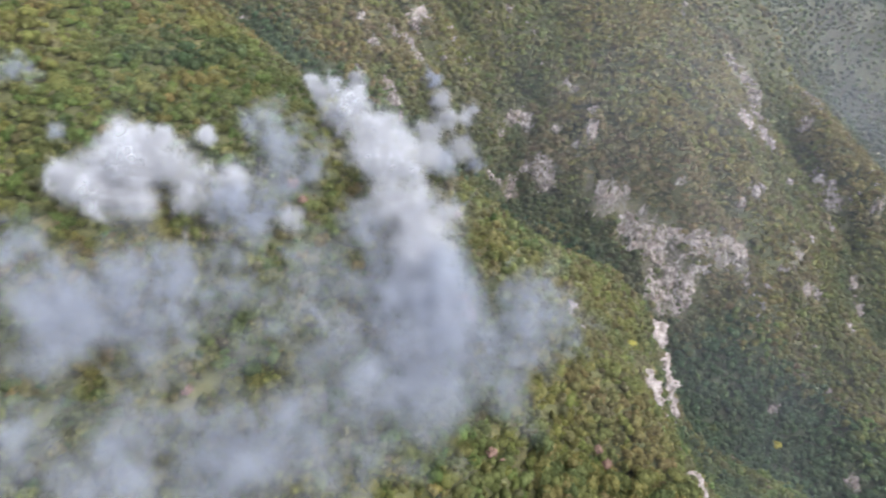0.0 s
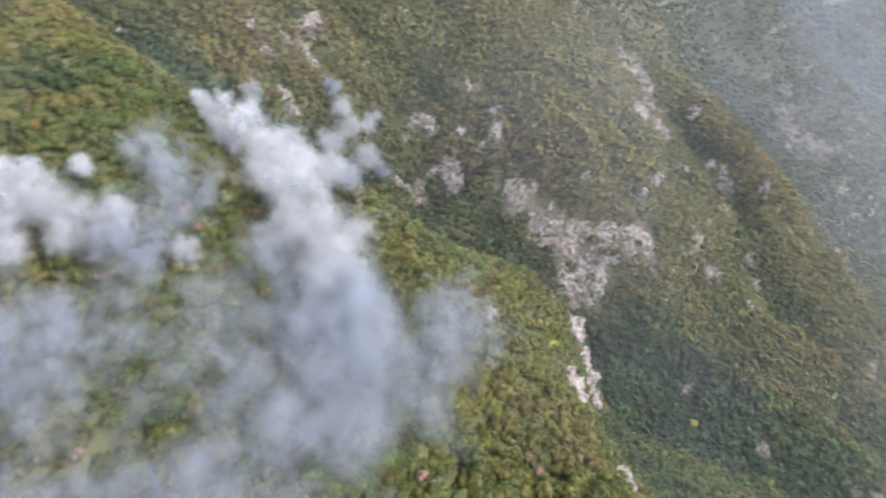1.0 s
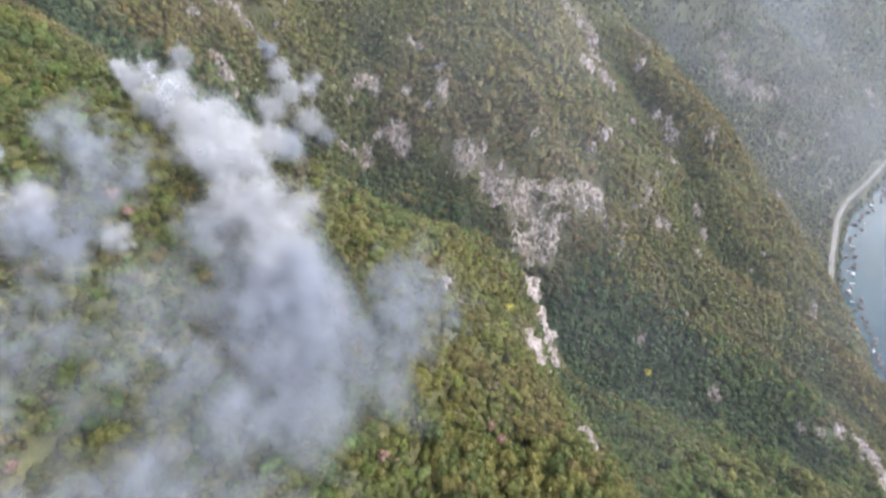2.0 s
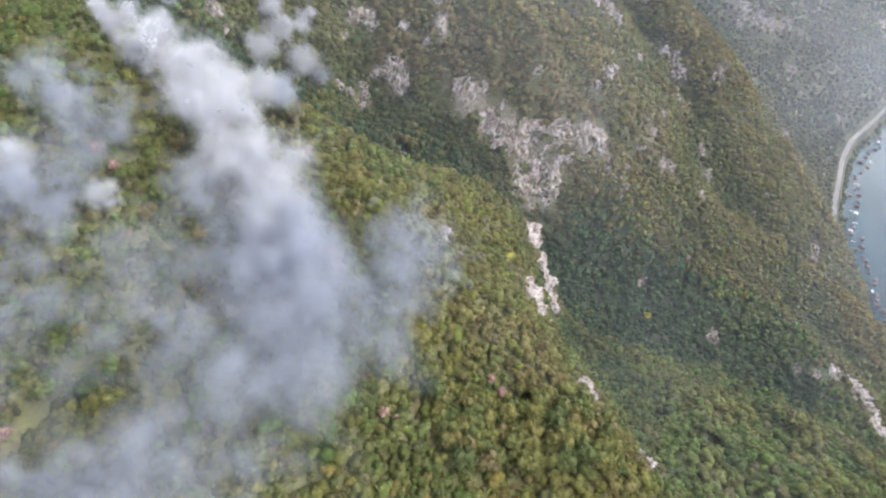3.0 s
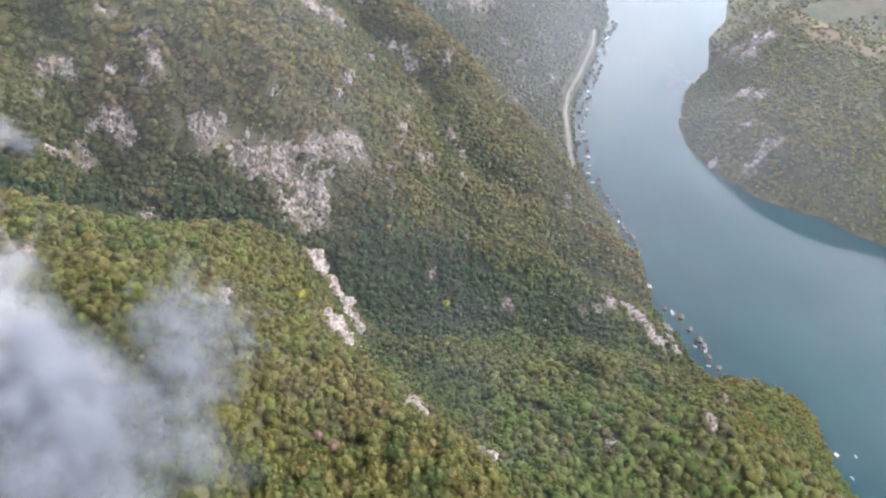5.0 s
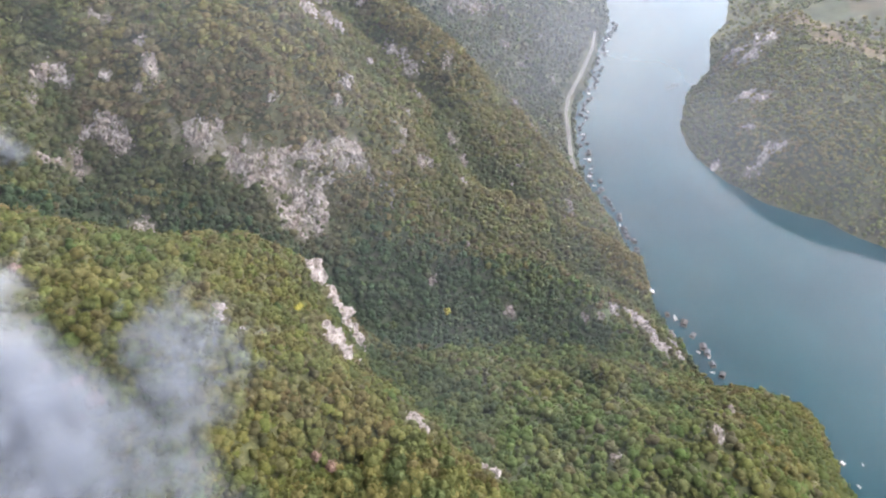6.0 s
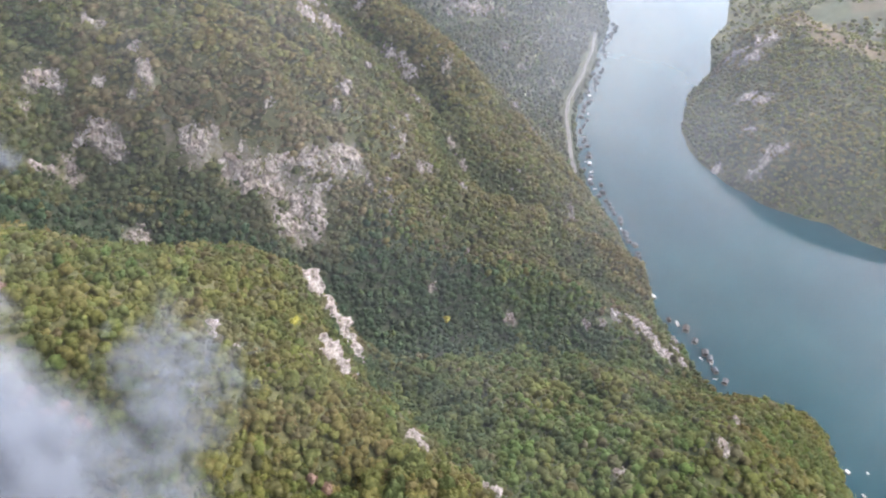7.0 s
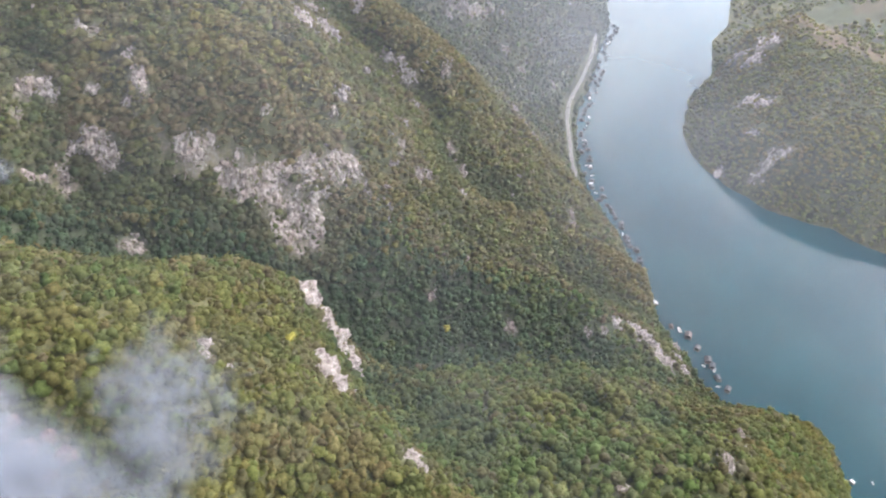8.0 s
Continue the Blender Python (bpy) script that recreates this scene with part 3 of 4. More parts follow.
def build_forest():
    rng = np.random.default_rng(4)
    near_t = [crown_template(rng, 3, 1, 10, 0.18) for _ in range(10)]
    mid_t = [crown_template(rng, 1, 1, 5, 0.22) for _ in range(10)]
    valley_t = [crown_template(rng, 2, 1, 6, 0.19) for _ in range(10)]
    far_t = [crown_template(rng, 1, 1, 2, 0.24) for _ in range(6)]
    x, y, steep = scatter(-260, 520, 90, 640, 2.65, 7)
    rock = rockiness(x, y)
    zone = zone_of(x, y)
    keep = rng.uniform(size=len(x)) > np.clip(rock * 1.0, 0, 0.82)
    bed = np.maximum(runnel(x, y), 0.7 * runnel(x * 1.9 + 300, y * 1.9))
    keep &= rng.uniform(size=len(x)) < np.select([zone == 0, zone == 2], [0.95, 1.0], 0.62) * np.where((x < -190) | (y < 100), 0.3, 1.0)
    x, y, zone, rock, bed = x[keep], y[keep], zone[keep], rock[keep], bed[keep]
    size = (1.35 + 2.9 * rng.uniform(size=len(x)) ** 2.0) * np.select([zone == 2, zone == 3, zone == 1], [1.22 + 0.28 * bed, 1.3, 1.22], 1.12)
    size *= np.where(rock > 0.3, 0.5, 1) * np.where((x < -190) | (y < 100), 1.5, 1)
    x0, x1, y0, y1 = TREE_STAND
    stand = (x > x0) & (x < min(x1, 200)) & (y > y0) & (y < y1) & (zone == 0)
    stand &= np.cumsum(stand) <= 290
    stand_rows = list(zip(x[stand], y[stand], size[stand]))
    close = (x > -190) & (x < 150) & (y > 100) & (y < 350) & (zone != 2) & ~stand
    plant("wood_on_spur", "mixed broadleaf wood turning olive and yellow on the near spur", x[close], y[close], size[close], near_t, 1, -0.25)
    rest = ~close & ~stand & (zone != 2)
    plant("wood_in_valley", "dense green broadleaf wood filling the side valley", x[rest], y[rest], size[rest], valley_t, 5, -0.1)
    rest = ~close & ~stand & (zone == 2)
    plant("wood_on_canyon_face", "dull green and brown scrub wood on the steep canyon face", x[rest], y[rest], size[rest], mid_t, 2, -0.2)
    parts_x, parts_y = [], []
    for box, spacing, seed in (((-600, -260, 150, 900), 11, 8), ((-260, 520, 640, 1000), 7.5, 9), ((520, 1120, 640, 900), 6.5, 10), ((520, 770, 250, 640), 5.6, 17), ((770, 1130, 150, 640), 5.6, 18), ((1130, 1900, 250, 1300), 13, 11), ((520, 1120, 900, 1400), 9, 16),
                               ((-260, 520, -100, 90), 10, 12), ((520, 1200, 0, 150), 10, 14), ((520, 770, 150, 250), 7, 19), ((1120, 1900, 1300, 1800), 13, 20), ((520, 1120, 1400, 1800), 13, 21)):
        fx, fy, _ = scatter(*box, spacing, seed)
        parts_x.append(fx), parts_y.append(fy)
    x, y = np.concatenate(parts_x), np.concatenate(parts_y)
    keep = ~((x > 1120) & (y > 340) & (y < 650) & (value_noise(x, y, 60, 51) < -0.15))
    keep &= rng.uniform(size=len(x)) > rockiness(x, y) * 0.9
    keep &= ~((x > 1130) & (y < 340) & (rng.uniform(size=len(x)) < 0.3))
    keep &= line_distance(x, y, ROAD) > 8
    keep &= (line_distance(x, y, EAST_CREST[3:6]) > 38) | (rng.uniform(size=len(x)) < 0.45)
    x, y = x[keep], y[keep]
    size = rng.uniform(2.0, 3.6, len(x)) * np.where((np.hypot(x, y) > 1250) | (x < -260) | (y < 90), 2.2, np.where(x > 770, 1.5, 1.5))
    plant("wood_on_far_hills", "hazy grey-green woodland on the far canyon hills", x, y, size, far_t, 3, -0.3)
    return stand_rows


STAND = build_forest()


# ================= single trees =================
def trunk_mesh(rng):
    """A tapered trunk with three limbs, 1 m of crown radius high."""
    vs, fs = [], []

    def limb(a, b, ra, rb):
        base, axis = len(vs), Vector(b) - Vector(a)
        side = axis.orthogonal().normalized()
        other = axis.cross(side).normalized()
        for p, r in ((a, ra), (b, rb)):
            for k in range(6):
                t = k * math.pi / 3
                vs.append(tuple(Vector(p) + r * (math.cos(t) * side + math.sin(t) * other)))
        for k in range(6):
            q = (k + 1) % 6
            fs.append((base + k, base + q, base + 6 + q, base + 6 + k))

    limb((0, 0, -0.5), (0.02, 0.01, 0.75), 0.10, 0.06)
    for k in range(3):
        t = k * 2.1 + rng.uniform(0, 1)
        limb((0.02, 0.01, 0.6), (0.4 * math.cos(t), 0.4 * math.sin(t), 1.15), 0.05, 0.02)
    return mesh_from("trunk", vs, fs, BARK)


def tree_kinds():
    rng = np.random.default_rng(12)
    kinds = []
    for k in range(8):
        v, f = crown_template(rng, 12, 1, 90)
        kinds.append((trunk_mesh(rng), mesh_from("crown", v * (1, 1, 1.1) + (0, 0, 0.35), f, TREE_LEAVES)))
    return kinds


TREE_KINDS = tree_kinds()


def tree(x, y, radius, k, label, crown_material=None, group=""):
    root = tagged(new("tree"), label, "tree", group)
    trunk_me, crown_me = TREE_KINDS[k % len(TREE_KINDS)]
    part("trunk", trunk_me, root)
    if crown_material:
        crown_me = crown_me.copy()
        crown_me.materials.clear()
        crown_me.materials.append(crown_material)
    part("crown", crown_me, root)
    z = float(terrain(np.array([x]), np.array([y]))[0])
    root.matrix_basis = pose(x, y, z, 0, 0, (k * 77) % 360) @ Matrix.Diagonal((radius, radius, radius * (1 + 0.04 * (k % 6)), 1))
    return root


for k, (x, y, r) in enumerate(STAND):
    tree(float(x), float(y), float(r), k, "broadleaf tree with an olive to yellow crown on the spur", group="trees on the spur")

# fire glow is put into this leaf colour along with the scorching
FIRE_REDDENED = plain("fire_reddened_leaves", (0.19, 0.118, 0.09), 0.85, scale=1.5, spread=0.5)
GOLDEN = plain("golden_leaves", (0.33, 0.30, 0.05), 0.8, scale=1.5, spread=0.4)
for x, y, r in ((1, 216, 3.4), (6, 219, 2.6), (-3, 221, 2.6), (3, 209, 2.4), (-4, 213, 3.0), (8, 213, 2.8), (-7, 218, 2.4), (0, 224, 2.6), (16, 167, 2.2), (20, 166, 1.8), (61, 188, 2.0), (64, 183, 2.4), (-61, 230, 2.6), (4, 262, 2.2), (-57, 227, 2.0), (-80, 150, 2.0)):
    tree(x, y, r, int(x + y), "broadleaf tree in the smoke, leaves red-brown from scorching and painted fire glow", FIRE_REDDENED, "scorched trees")
for x, y, r in ((239, 340, 2.9), (96, 269, 2.3), (93, 265, 2.0)):
    tree(x, y, r, int(x), "bright yellow-green tree standing out from the darker wood", GOLDEN)


# ================= limestone crags =================
def crag(cx, cy, size, seed, proud, rock=LIMESTONE, ragged=1.0):
    """An outcrop in one piece: a ragged shell of fluted, stepped limestone that stands proud of the slope and dips under it at its rim."""
    e = 2.0
    z0 = terrain(np.array([cx, cx + e, cx]), np.array([cy, cy, cy + e]))
    normal = Vector((-(z0[1] - z0[0]) / e, -(z0[2] - z0[0]) / e, 1)).normalized()
    along = normal.cross(Vector((0, 0, 1)))
    along = along.normalized() if along.length > 0.01 else Vector((1, 0, 0))
    up = along.cross(normal) if along.cross(normal).z > 0 else -along.cross(normal)
    k = int(np.clip(size * 3.4, 22, 40))
    u, v = np.meshgrid(np.linspace(-1.35, 1.35, k), np.linspace(-1.35, 1.35, k))
    lean, stretch = 0.9 * lattice(seed, 3, 5), 1.25 + 0.3 * lattice(seed, 7, 9)
    su, sv = size * (u * math.cos(lean) / stretch - v * math.sin(lean) * stretch), size * (u * math.sin(lean) / stretch + v * math.cos(lean) * stretch)
    x, y, z = (c + su * a + sv * b for c, a, b in zip((cx, cy, z0[0]), along, up))
    flat = terrain(x, y)
    lift = np.clip((flat - z) * normal.z, -size * 0.6, size * 0.6)
    flute = 1.2 * value_noise(su + 0.5 * sv, sv * 0.22, 1.9, seed) + 0.8 * value_noise(su + 0.5 * sv, sv * 0.3, 0.9, seed + 1)
    steps = np.floor(2.2 * value_noise(su * 0.6, sv, 3.4, seed + 2) + 0.6 * value_noise(su, sv, 1.5, seed + 5)) / 2.2
    rim = np.hypot(u, v) + 0.10 + ragged * (0.48 * value_noise(su, sv, size * 0.50, seed + 3) + 0.34 * value_noise(su, sv, size * 0.20, seed + 4))
    body = np.clip(1.05 - rim, -0.6, 0.55)
    gaps = value_noise(su, sv, max(1.8, size * 0.28), seed + 6) + 0.5 * value_noise(su, sv, max(1.0, size * 0.12), seed + 7)
    rise = lift + proud * (body * 2.0 + ragged * (0.30 * flute + 0.45 * steps - 0.8 * np.clip(gaps + 0.12, 0, 1))) - 0.25
    p = np.stack([c + rise * n for c, n in zip((x, y, z), normal)], -1).reshape(-1, 3)
    i = (np.arange(k - 1)[:, None] * k + np.arange(k - 1)[None, :]).ravel()
    keep = rim.ravel()[i] < 1.3
    i = i[keep]
    me = mesh_from("rock_outcrop", p, np.stack([i, i + 1, i + k + 1, i + k], -1), rock)
    return tagged(new("rock_outcrop", me), "pale grey weathered limestone outcrop in the slope", "rock", "limestone outcrops")


def build_crags():
    seed = 100
    for rows, proud in ((SCAR, 1.6), (FACE_PATCHES, 1.8), (RIB_ROCKS, 3.0), (SPUR_CLIFF, 6.0), (SHORE_CLIFF, 3.4), (FAR_PATCHES, 3.6), (PILLARS, 4.5), (EAST_PATCHES, 2.4)):
        for x, y, r in rows:
            seed += 11
            spur_rows = rows is SPUR_CLIFF
            crag(x, y, (1.45 if spur_rows else 0.9 if rows is EAST_PATCHES else 1.2) * r, seed, min(proud * min(1.6, 0.6 + r / 14), 0.7 * r), BRIGHTENED_LIMESTONE if spur_rows or rows is EAST_PATCHES or (rows is SHORE_CLIFF and x > 380) else LIMESTONE, 1.0)
    # small ledges that break through the scrub on the ribs of the face
    rng = np.random.default_rng(77)
    x, y = rng.uniform(-90, 480, 1500), rng.uniform(350, 620, 1500)
    good = (zone_of(x, y) == 2) & (runnel(x, y) < 0.15) & (value_noise(x, y, 40, 88) > 0.0) & (base_height(x, y) > 40)
    for x, y in list(zip(x[good], y[good]))[:110]:
        seed += 11
        crag(float(x), float(y), float(rng.uniform(1.6, 4.2)), seed, 2.6)


build_crags()


# ================= road =================
def build_road():
    line = densified(ROAD, 8)
    vs, fs = [], []
    for i, p in enumerate(line):
        a, b = line[max(0, i - 1)], line[min(len(line) - 1, i + 1)]
        d = Vector((b[0] - a[0], b[1] - a[1], 0)).normalized()
        side = Vector((-d.y, d.x, 0))
        half = 2.7 + 0.5 * math.sin(i * 1.7)
        for off, drop in ((-half - 0.6, -1.2), (-half, 0), (half, 0.05), (half + 0.6, -1.2)):
            q = Vector((p[0], p[1], ROAD_HEIGHT)) + side * off
            vs.append((q.x, q.y, q.z + drop))
        if i:
            fs += [((i - 1) * 4 + k, i * 4 + k, i * 4 + k + 1, (i - 1) * 4 + k + 1) for k in range(3)]
    me = mesh_from("road", vs, fs, plain("gravel", (0.20, 0.19, 0.182), 0.95, scale=0.6, spread=0.25))
    tagged(new("road", me), "pale gravel road cut into the slope above the shore", "road", kind="structure")


build_road()


# ================= houseboats =================
def boxed(bm, x0, x1, y0, y1, z0, z1):
    made = bmesh.ops.create_cube(bm, size=1.0)["verts"]
    bmesh.ops.scale(bm, vec=(x1 - x0, y1 - y0, z1 - z0), verts=made)
    bmesh.ops.translate(bm, vec=((x0 + x1) / 2, (y0 + y1) / 2, (z0 + z1) / 2), verts=made)
    return made


def mesh_of(name, mat, *boxes):
    b = bmesh.new()
    for q in boxes:
        boxed(b, *q)
    bmesh.ops.bevel(b, geom=b.edges[:], offset=0.05, segments=1, affect="EDGES")
    me = bpy.data.meshes.new(name)
    b.to_mesh(me)
    b.free()
    me.materials.append(mat)
    return me


def pontoon_mesh(length, mat):
    b = bmesh.new()
    bmesh.ops.create_cone(b, cap_ends=True, segments=10, radius1=0.55, radius2=0.55, depth=length, matrix=Matrix.Rotation(radians(90), 4, "Y"))
    bmesh.ops.bevel(b, geom=[e for e in b.edges if len({round(v.co.x, 3) for v in e.verts}) == 1], offset=0.15, segments=1, affect="EDGES")
    me = bpy.data.meshes.new("pontoon")
    b.to_mesh(me)
    b.free()
    me.materials.append(mat)
    return me


def gable_mesh(x, y, z, rise, mat):
    """A pitched roof sheet with thickness, ridge along x."""
    pts = [(-y, 0.0), (0, rise), (y, 0.0), (y, -0.15), (0, rise - 0.18), (-y, -0.15)]
    vs = [(s * x, a, z + b) for s in (-1, 1) for a, b in pts]
    fs = [(k, (k + 1) % 6, 6 + (k + 1) % 6, 6 + k) for k in range(6)]
    ends = [(0, 1, 4, 5), (1, 2, 3, 4), (6, 7, 10, 11), (7, 8, 9, 10)]
    return mesh_from("roof", vs, fs + ends, mat)


WOOD = plain("weathered_boards", (0.075, 0.066, 0.058), 0.85, scale=3)
PALE_BOARDS = plain("painted_boards", (0.12, 0.125, 0.13), 0.7, scale=3, spread=0.2)
STEEL = plain("steel_drums", (0.20, 0.24, 0.28), 0.5, 0.4)
ROOFS = [plain("grey_roof_sheet", (0.05, 0.057, 0.07), 0.55, scale=1.5), plain("dark_roof_sheet", (0.05, 0.05, 0.06), 0.6, scale=1.5),
         plain("red_brown_roof_sheet", (0.06, 0.046, 0.044), 0.65, scale=1.5), plain("white_roof_sheet", (0.60, 0.60, 0.60), 0.5, scale=1.5, spread=0.1)]
GLASS_DARK = plain("window_glass", (0.03, 0.04, 0.05), 0.1, spread=0.1)


def houseboat(kind):
    words = ("grey", "dark", "red-brown", "white")[kind]
    root = tagged(new("houseboat"), f"small wooden houseboat with a {words} pitched roof moored at the shore", "houseboat", "houseboats along the shore")
    walls = PALE_BOARDS if kind in (0, 3) else WOOD
    for s in (-1, 1):
        p = part("pontoon", pontoon_mesh(9.0, STEEL), root)
        p.location = (0, 2.0 * s, 0.15)
    part("deck", mesh_of("deck", WOOD, (-4.8, 4.8, -3.2, 3.2, 0.6, 0.85)), root)
    cabin = part("cabin", mesh_of("cabin", walls, (-2.9, 2.3, -2.3, 2.3, 0.85, 3.2)), root)
    part("roof", gable_mesh(3.5, 2.9, 3.2, 1.0, ROOFS[kind]), root, f"{words} sheet-metal roof")
    part("door", mesh_of("door", WOOD, (2.28, 2.36, -0.5, 0.4, 0.9, 2.85)), cabin)
    for y in (-2.34, 2.28):
        part("window", mesh_of("window", GLASS_DARK, (-1.6, 0.2, y, y + 0.06, 1.7, 2.6)), cabin)
    for y in (-2.9, 2.8):
        part("post", mesh_of("post", WOOD, (3.3, 3.42, y, y + 0.12, 0.85, 3.1)), root)
        part("railing", mesh_of("railing", WOOD, (2.4, 4.7, y, y + 0.08, 1.65, 1.75), (4.6, 4.7, y, y + 0.08, 0.85, 1.7)), root)
    return root


def motorboat():
    root = tagged(new("motorboat"), "small open white motorboat moored among the houseboats", "boat", "motorboats along the shore")
    rings = [(-2.4, 0.85, 0.15), (-1.0, 0.95, 0.05), (0.8, 0.85, 0.1), (2.0, 0.45, 0.3), (2.7, 0.05, 0.55)]
    vs = [q for x, w, k in rings for q in ((x, -w, 0.75), (x, -w * 0.6, k - 0.2), (x, w * 0.6, k - 0.2), (x, w, 0.75), (x, w * 0.8, 0.75), (x, w * 0.5, k + 0.1), (x, -w * 0.5, k + 0.1), (x, -w * 0.8, 0.75))]
    fs = [(i * 8 + k, i * 8 + (k + 1) % 8, (i + 1) * 8 + (k + 1) % 8, (i + 1) * 8 + k) for i in range(4) for k in range(8)]
    part("hull", mesh_from("hull", vs, fs + [(0, 1, 6, 7), (1, 2, 5, 6), (2, 3, 4, 5)], ROOFS[3]), root)
    part("bench", mesh_of("bench", WOOD, (-0.9, -0.5, -0.7, 0.7, 0.45, 0.55)), root)
    part("outboard_motor", mesh_of("outboard_motor", ROOFS[1], (-2.75, -2.4, -0.2, 0.2, 0.2, 1.1)), root)
    return root


def shore_point(s):
    """A place s metres along the west shore from the promontory, and the way along it."""
    line = WEST_SHORE[8:27]
    for a, b in zip(line, line[1:]):
        d = math.dist(a, b)
        if s <= d:
            t = (Vector(b) - Vector(a)).normalized()
            return Vector(a) + t * s, t
        s -= d
    return Vector(line[-1]), t


def build_boats():
    rng = random.Random(9)
    kinds = [houseboat(k) for k in range(4)]
    boat = motorboat()
    used = set()

    def put(ob, x, y, turn, scale=1.0):
        m = pose(x, y, 0.0, 0, 0, turn)
        if ob.name not in used:
            used.add(ob.name)
            ob.matrix_basis = m @ Matrix.Scale(scale, 4)
            return
        copy_thing(ob, m).scale = (scale,) * 3

    for x, y, turn, kind, size in ((478, 214, 20, 1, 1.0), (482, 228, 60, 0, 1.0), (491, 240, 35, 0, 1.05), (494, 247, 40, 1, 1.15), (499, 263, 15, 0, 1.0), (506, 279, 30, 2, 1.25), (503, 298, 50, 2, 0.8),
                                   (518, 330, 60, 3, 0.8), (476, 95, 80, 3, 0.6)):
        put(kinds[kind], x, y, turn, 0.86 * size)
    for x, y, turn, size in ((506, 290, 55, 1.6), (489, 236, 20, 1.3), (485, 246, 100, 0.9), (474, 222, 130, 0.9), (521, 336, 60, 1.5), (466, 76, 80, 0.8), (489, 84, 60, 0.6)):
        put(boat, x, y, turn, size)
    s = 185.0
    while s < 960:
        p, t = shore_point(s)
        away = Vector((t.y, -t.x))
        off = rng.uniform(7, 20) if s > 300 else rng.uniform(7, 14)
        q = p + away * off
        turn = math.degrees(math.atan2(t.y, t.x)) + rng.choice((0, 90)) + rng.uniform(-20, 20)
        if rng.random() < 0.84:
            put(kinds[rng.choice((0, 1, 1, 1, 2, 0, 0, 1, 3))], q.x, q.y, turn, rng.uniform(0.6, 1.0))
        else:
            put(boat, q.x, q.y, turn, rng.uniform(1.0, 1.6))
        s += rng.uniform(6, 15)


build_boats()


# ================= smoke =================
# Puffs of smoke: x, y, height over the canopy, radius, thickness.
MAIN_PLUME = [(-64, 296, 5, 4.9, 2.0), (-61, 294, 6, 5.4, 2.0), (-55, 289, 7, 8.0, 1.9), (-44, 276, 10, 12.8, 1.9), (-62, 437, 7, 9.5, 1.0), (-32, 267, 12, 16.9, 1.6),
    (-25, 251, 13, 19.0, 1.4), (-20, 235, 13, 20.0, 1.15), (-11, 231, 13, 19.0, 1.0), (-13, 215, 14, 21.7, 0.85), (-10, 212, 14, 20.5, 0.78), (-15, 197, 13, 18.8, 0.5),
    (-22, 203, 10, 14.8, 0.4), (-31, 220, 10, 13.1, 0.3)]
BRANCH = [(-14, 483, 6, 8.7, 0.8), (-9, 475, 9, 12.1, 1.0), (1, 470, 11, 15.6, 1.0), (13, 487, 8, 9.8, 0.9), (8, 459, 13, 18.0, 0.9), (-14, 449, 11, 15.8, 1.0), (20, 465,
    8, 9.6, 0.6), (-13, 274, 9, 11.8, 1.1), (-2, 284, 8, 9.6, 0.8)]
LOWER_PLUME = [(-2, 202, 15, 22.1, 0.58), (-10, 187, 15, 21.3, 0.44), (-2, 178, 13, 19.7, 0.36), (9, 194, 13, 18.8, 0.31), (-9, 166, 13, 18.2, 0.23), (-17, 172, 12, 17.4,
    0.19)]
SIDE_LOBE = [(33, 222, 11, 16.3, 0.29), (45, 220, 10, 13.8, 0.3), (31, 204, 12, 18.8, 0.22), (24, 209, 11, 15.7, 0.22), (49, 214, 8, 9.8, 0.14), (17, 185, 13, 17.7,
    0.14)]
WEST_PLUME = [(-105, 201, 11, 15.5, 2.18), (-117, 190, 10, 13.3, 1.72), (-94, 206, 9, 13.5, 2.07), (-108, 189, 10, 12.7, 1.72), (-125, 193, 6, 6.8, 0.8), (-113, 212, 7,
    8.3, 1.72), (-103, 216, 7, 7.9, 1.72), (-88, 202, 10, 12.4, 1.15), (-89, 225, 6, 6.2, 1.03), (-77, 212, 8, 10.6, 0.63), (-56, 211, 7, 7.2, 1.03), (-68, 203, 8, 11.6,
    0.57), (-132, 208, 5, 4.5, 0.4), (-79, 201, 9, 10.3, 0.57)]
WISPS = [(-65, 239, 10, 13.7, 0.42), (-52, 235, 9, 12.6, 0.3), (-65, 218, 11, 15.0, 0.3), (-68, 182, 13, 19.5, 0.2), (-41, 193, 13, 20.3, 0.2), (-42, 166, 15, 22.4,
    0.24), (16, 180, 13, 18.1, 0.14), (-152, 225, 7, 8.2, 0.22), (-61, 163, 14, 20.3, 0.16), (-17, 162, 14, 21.0, 0.22)]
LOW_BANK = [(-95, 160, 13, 17.8, 0.58), (-85, 175, 10, 13.2, 0.53), (-104, 150, 12, 18.1, 0.42), (-116, 149, 13, 18.4, 0.42), (-128, 166, 7, 8.8, 0.34), (-89, 151, 10,
    14.4, 0.31), (-109, 139, 12, 16.4, 0.31)]
LOW_SMOKE = [(-80, 122, 13, 20.8, 0.26), (-61, 128, 14, 20.8, 0.26), (-45, 137, 14, 21.2, 0.21), (-95, 110, 14, 20.7, 0.27), (-69, 116, 15, 22.2, 0.26), (-31, 153, 14,
    22.2, 0.18), (-29, 134, 14, 21.5, 0.16), (-49, 124, 14, 20.8, 0.2), (-110, 115, 11, 14.8, 0.26), (-7, 151, 15, 22.9, 0.11), (-78, 136, 14, 20.3, 0.12)]


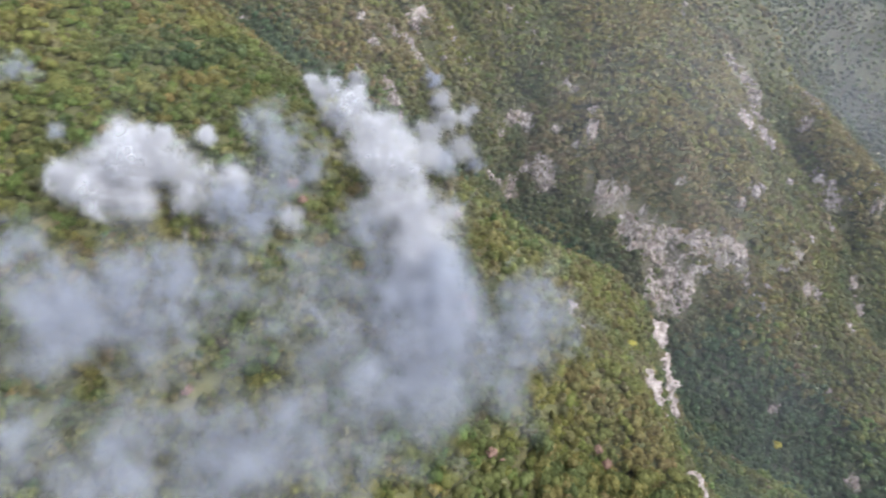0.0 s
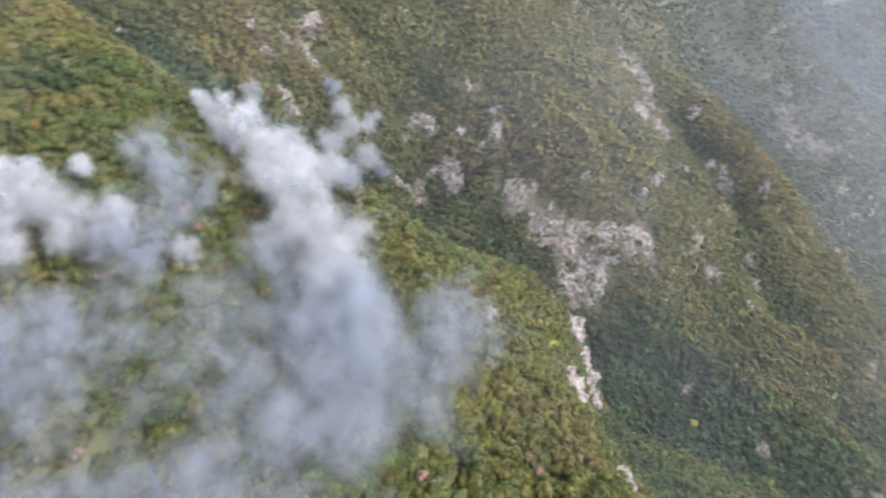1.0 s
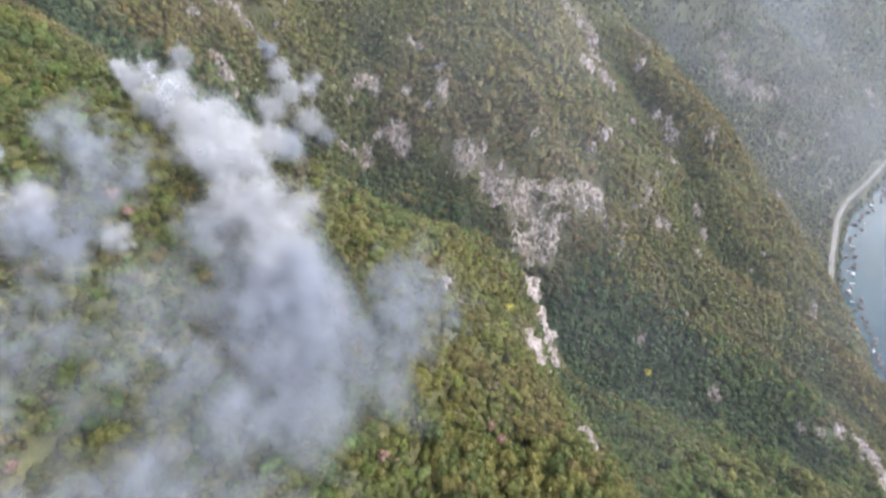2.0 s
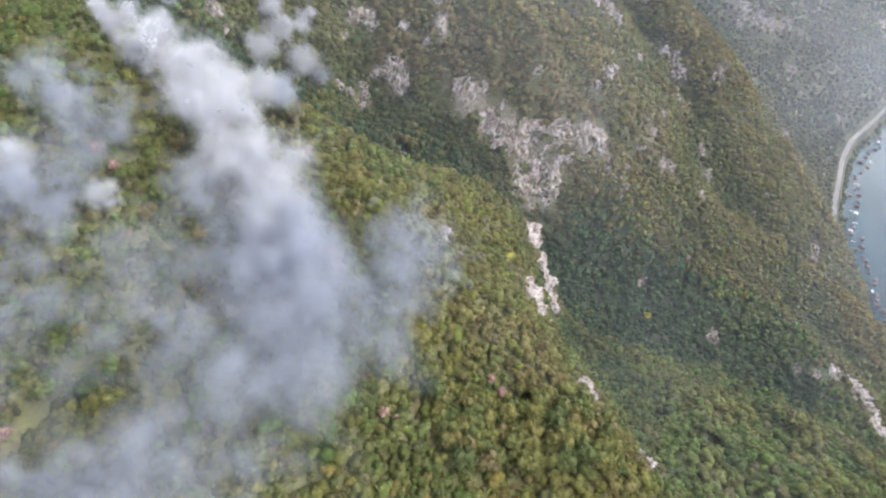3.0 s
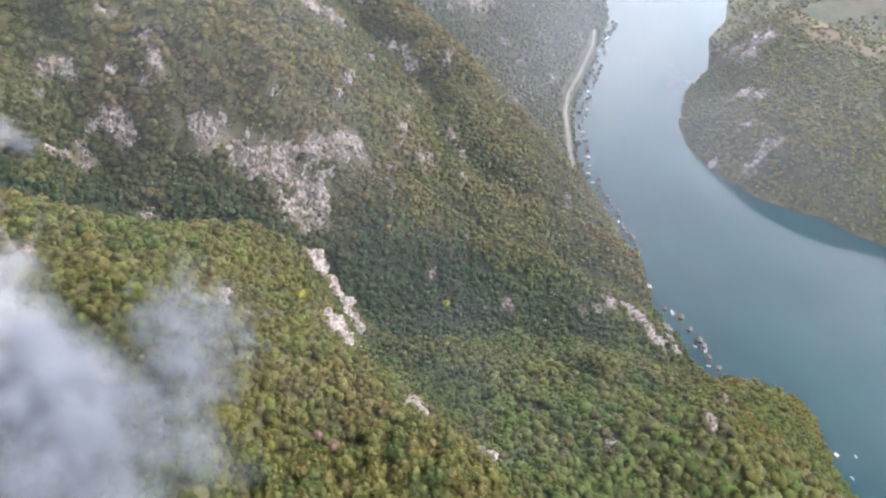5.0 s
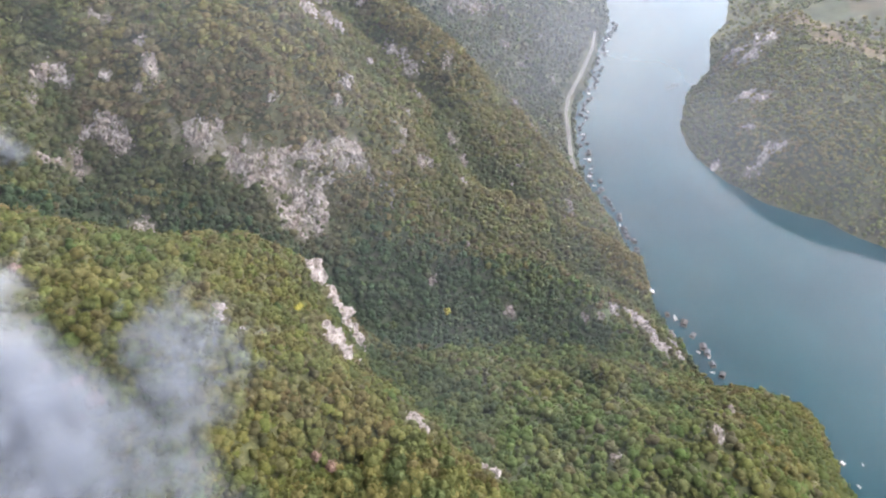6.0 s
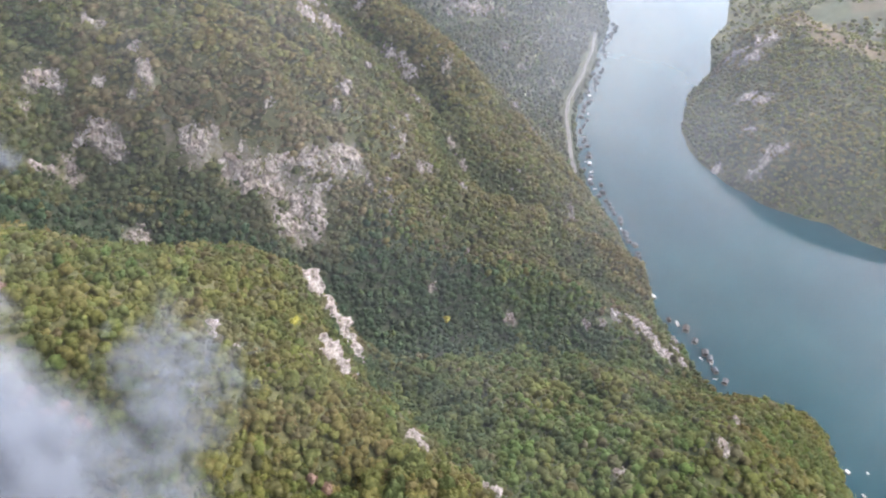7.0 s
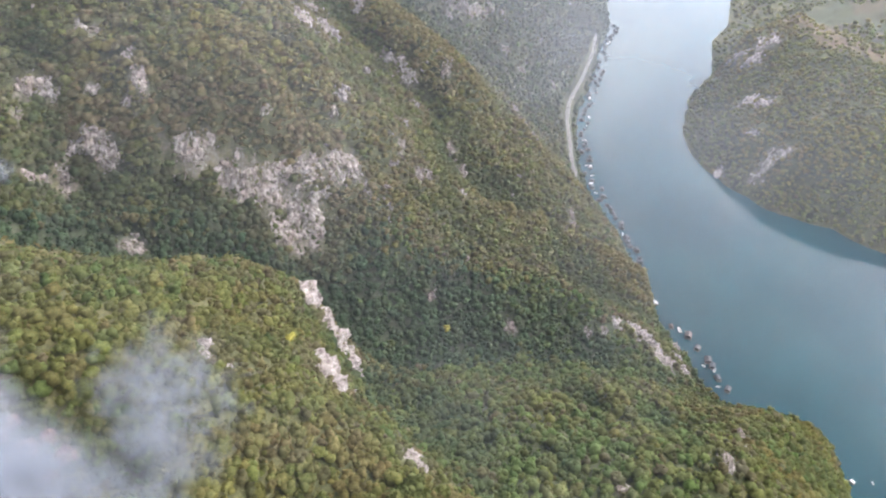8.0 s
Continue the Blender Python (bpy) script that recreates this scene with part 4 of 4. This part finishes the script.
def smoke_material(name, colour, calm):
    """Smoke as soft shreds: each fades to its rim, and one noise in space tears all of them into the same billows."""
    m, n, l, b = material(name)
    out = n["Material Output"]
    n.remove(b)
    diffuse, through_light, clear = n.new("ShaderNodeBsdfDiffuse"), n.new("ShaderNodeBsdfTranslucent"), n.new("ShaderNodeBsdfTransparent")
    for s in (diffuse, through_light):
        s.inputs["Color"].default_value = (*colour, 1)
    both, final = n.new("ShaderNodeMixShader"), n.new("ShaderNodeMixShader")
    both.inputs[0].default_value = 0.5
    l.new(diffuse.outputs[0], both.inputs[1])
    l.new(through_light.outputs[0], both.inputs[2])
    soft, torn = n.new("ShaderNodeMapRange"), n.new("ShaderNodeMapRange")
    for q in (soft, torn):
        q.interpolation_type = "SMOOTHSTEP"
    l.new(attribute_node(n, "fade", "Fac"), soft.inputs["Value"])
    torn.inputs["From Min"].default_value, torn.inputs["From Max"].default_value, torn.inputs["To Min"].default_value = 0.36, 0.64, calm
    l.new(noise_node(n, l, 0.07, 6, 0.6), torn.inputs["Value"])
    product, alpha = n.new("ShaderNodeMath"), n.new("ShaderNodeMath")
    product.operation = alpha.operation = "MULTIPLY"
    l.new(soft.outputs["Result"], product.inputs[0])
    l.new(torn.outputs["Result"], product.inputs[1])
    l.new(product.outputs[0], alpha.inputs[0])
    l.new(attribute_node(n, "thickness", "Fac"), alpha.inputs[1])
    l.new(alpha.outputs[0], final.inputs[0])
    l.new(clear.outputs[0], final.inputs[1])
    l.new(both.outputs[0], final.inputs[2])
    l.new(final.outputs[0], out.inputs["Surface"])
    return m


SMOKE = smoke_material("smoke", (0.52, 0.533, 0.565), 0.15)
THIN_SMOKE = smoke_material("thin_smoke", (0.375, 0.407, 0.475), 0.55)
scene.cycles.transparent_max_bounces = 160


def shreds(name, label, category, c, s, peak, rng, rim, mat):
    """One mesh of soft shreds of the given centres, radii and greatest thickness, each turned at random."""
    count = len(c)
    a = rng.normal(size=(count, 3))
    a /= np.linalg.norm(a, axis=1)[:, None]
    b = np.cross(a, rng.normal(size=(count, 3)))
    b /= np.linalg.norm(b, axis=1)[:, None]
    if category == "haze":
        c[:, 2] = np.maximum(c[:, 2], s * np.hypot(a[:, 2], b[:, 2]) + 4)
    ring = [a * math.cos(j * 2 * math.pi / rim) + b * math.sin(j * 2 * math.pi / rim) for j in range(rim)]
    v = np.stack([c] + [c + q * s[:, None] for q in ring], 1).reshape(-1, 3)
    tri = np.array([(0, j + 1, (j + 1) % rim + 1) for j in range(rim)])
    f = (tri[None] + (np.arange(count) * (rim + 1))[:, None, None]).reshape(-1, 3)
    me = mesh_from(name, v, f, mat, smooth=True)
    fade = np.zeros((count, rim + 1), np.float32)
    fade[:, 0] = 1
    me.attributes.new("fade", "FLOAT", "POINT").data.foreach_set("value", fade.ravel())
    me.attributes.new("thickness", "FLOAT", "POINT").data.foreach_set("value", np.repeat(peak, rim + 1).astype(np.float32))
    return tagged(new(name, me), label, category, kind="stuff")


def smoke(name, label, puffs, seed, mat=SMOKE):
    """Drifting smoke: soft shreds packed into billows round each puff."""
    rng = np.random.default_rng(seed)
    centres, sizes, peaks = [], [], []
    for x, y, h, r, thick in puffs:
        z = float(base_height(np.array([x]), np.array([y]))[0]) + CANOPY + h
        peak = min(0.40, 0.10 + 0.16 * thick)
        mean = 0.40
        count = int(thick / (peak * 0.30 * 0.5 * mean ** 2))
        billows = max(5, int(r * 0.7))
        where = rng.normal(size=(billows, 3))
        where *= (rng.uniform(0.2, 0.72, billows) / np.linalg.norm(where, axis=1))[:, None] * (r, r, 0.75 * r)
        pick = rng.integers(0, billows, count)
        drift = rng.normal(size=(count, 3)) * (0.17 if mat is SMOKE else 0.28) * r
        centres.append(np.array([x, y, z]) + where[pick] + drift)
        sizes.append(rng.uniform(0.6, 1.4, count) * mean * r)
        peaks.append(rng.uniform(0.6, 1.4, count) * peak)
    return shreds(name, label, "smoke", np.concatenate(centres), np.concatenate(sizes), np.concatenate(peaks), rng, 9, mat)


PUFFS = MAIN_PLUME + BRANCH + LOWER_PLUME + SIDE_LOBE
smoke("smoke_plume", "dense white smoke plume rising from the burning spur", [q for q in PUFFS if q[4] > 0.8], 1)
smoke("smoke_trail", "thinning blue-grey smoke trailing down from the plume", [q for q in PUFFS if q[4] <= 0.8], 4, THIN_SMOKE)
smoke("smoke_cloud", "billowing white smoke cloud over the wooded slope", [q for q in WEST_PLUME if q[4] > 0.6], 2)
smoke("smoke_drift", "thin grey smoke drifting low between the trees", LOW_BANK + LOW_SMOKE + WISPS + [q for q in WEST_PLUME if q[4] <= 0.6], 3, THIN_SMOKE)


def haze(name, label, box, count, size, peak, seed):
    """Thin haze: very large, very faint shreds spread through the air of the canyon."""
    rng = np.random.default_rng(seed)
    lo, hi = np.array(box[:3], float), np.array(box[3:], float)
    c = lo + rng.uniform(size=(count, 3)) * (hi - lo)
    return shreds(name, label, "haze", c, rng.uniform(0.7, 1.3, count) * size, np.full(count, peak), rng, 14, THIN_SMOKE)


haze("smoke_haze", "thin bluish smoke haze hanging in the canyon air", (-300, 140, 20, 700, 640, 480), 300, 130, 0.022, 5)
haze("canyon_haze", "faint pale haze in the canyon over the shore", (330, 300, 20, 640, 640, 380), 110, 105, 0.018, 8)
haze("far_haze", "pale blue haze over the far canyon and lake", (250, 640, 20, 880, 1450, 520), 250, 130, 0.07, 6)
haze("lake_haze", "pale haze over the lake and the far bank", (620, 150, 10, 1500, 700, 420), 220, 125, 0.020, 7)
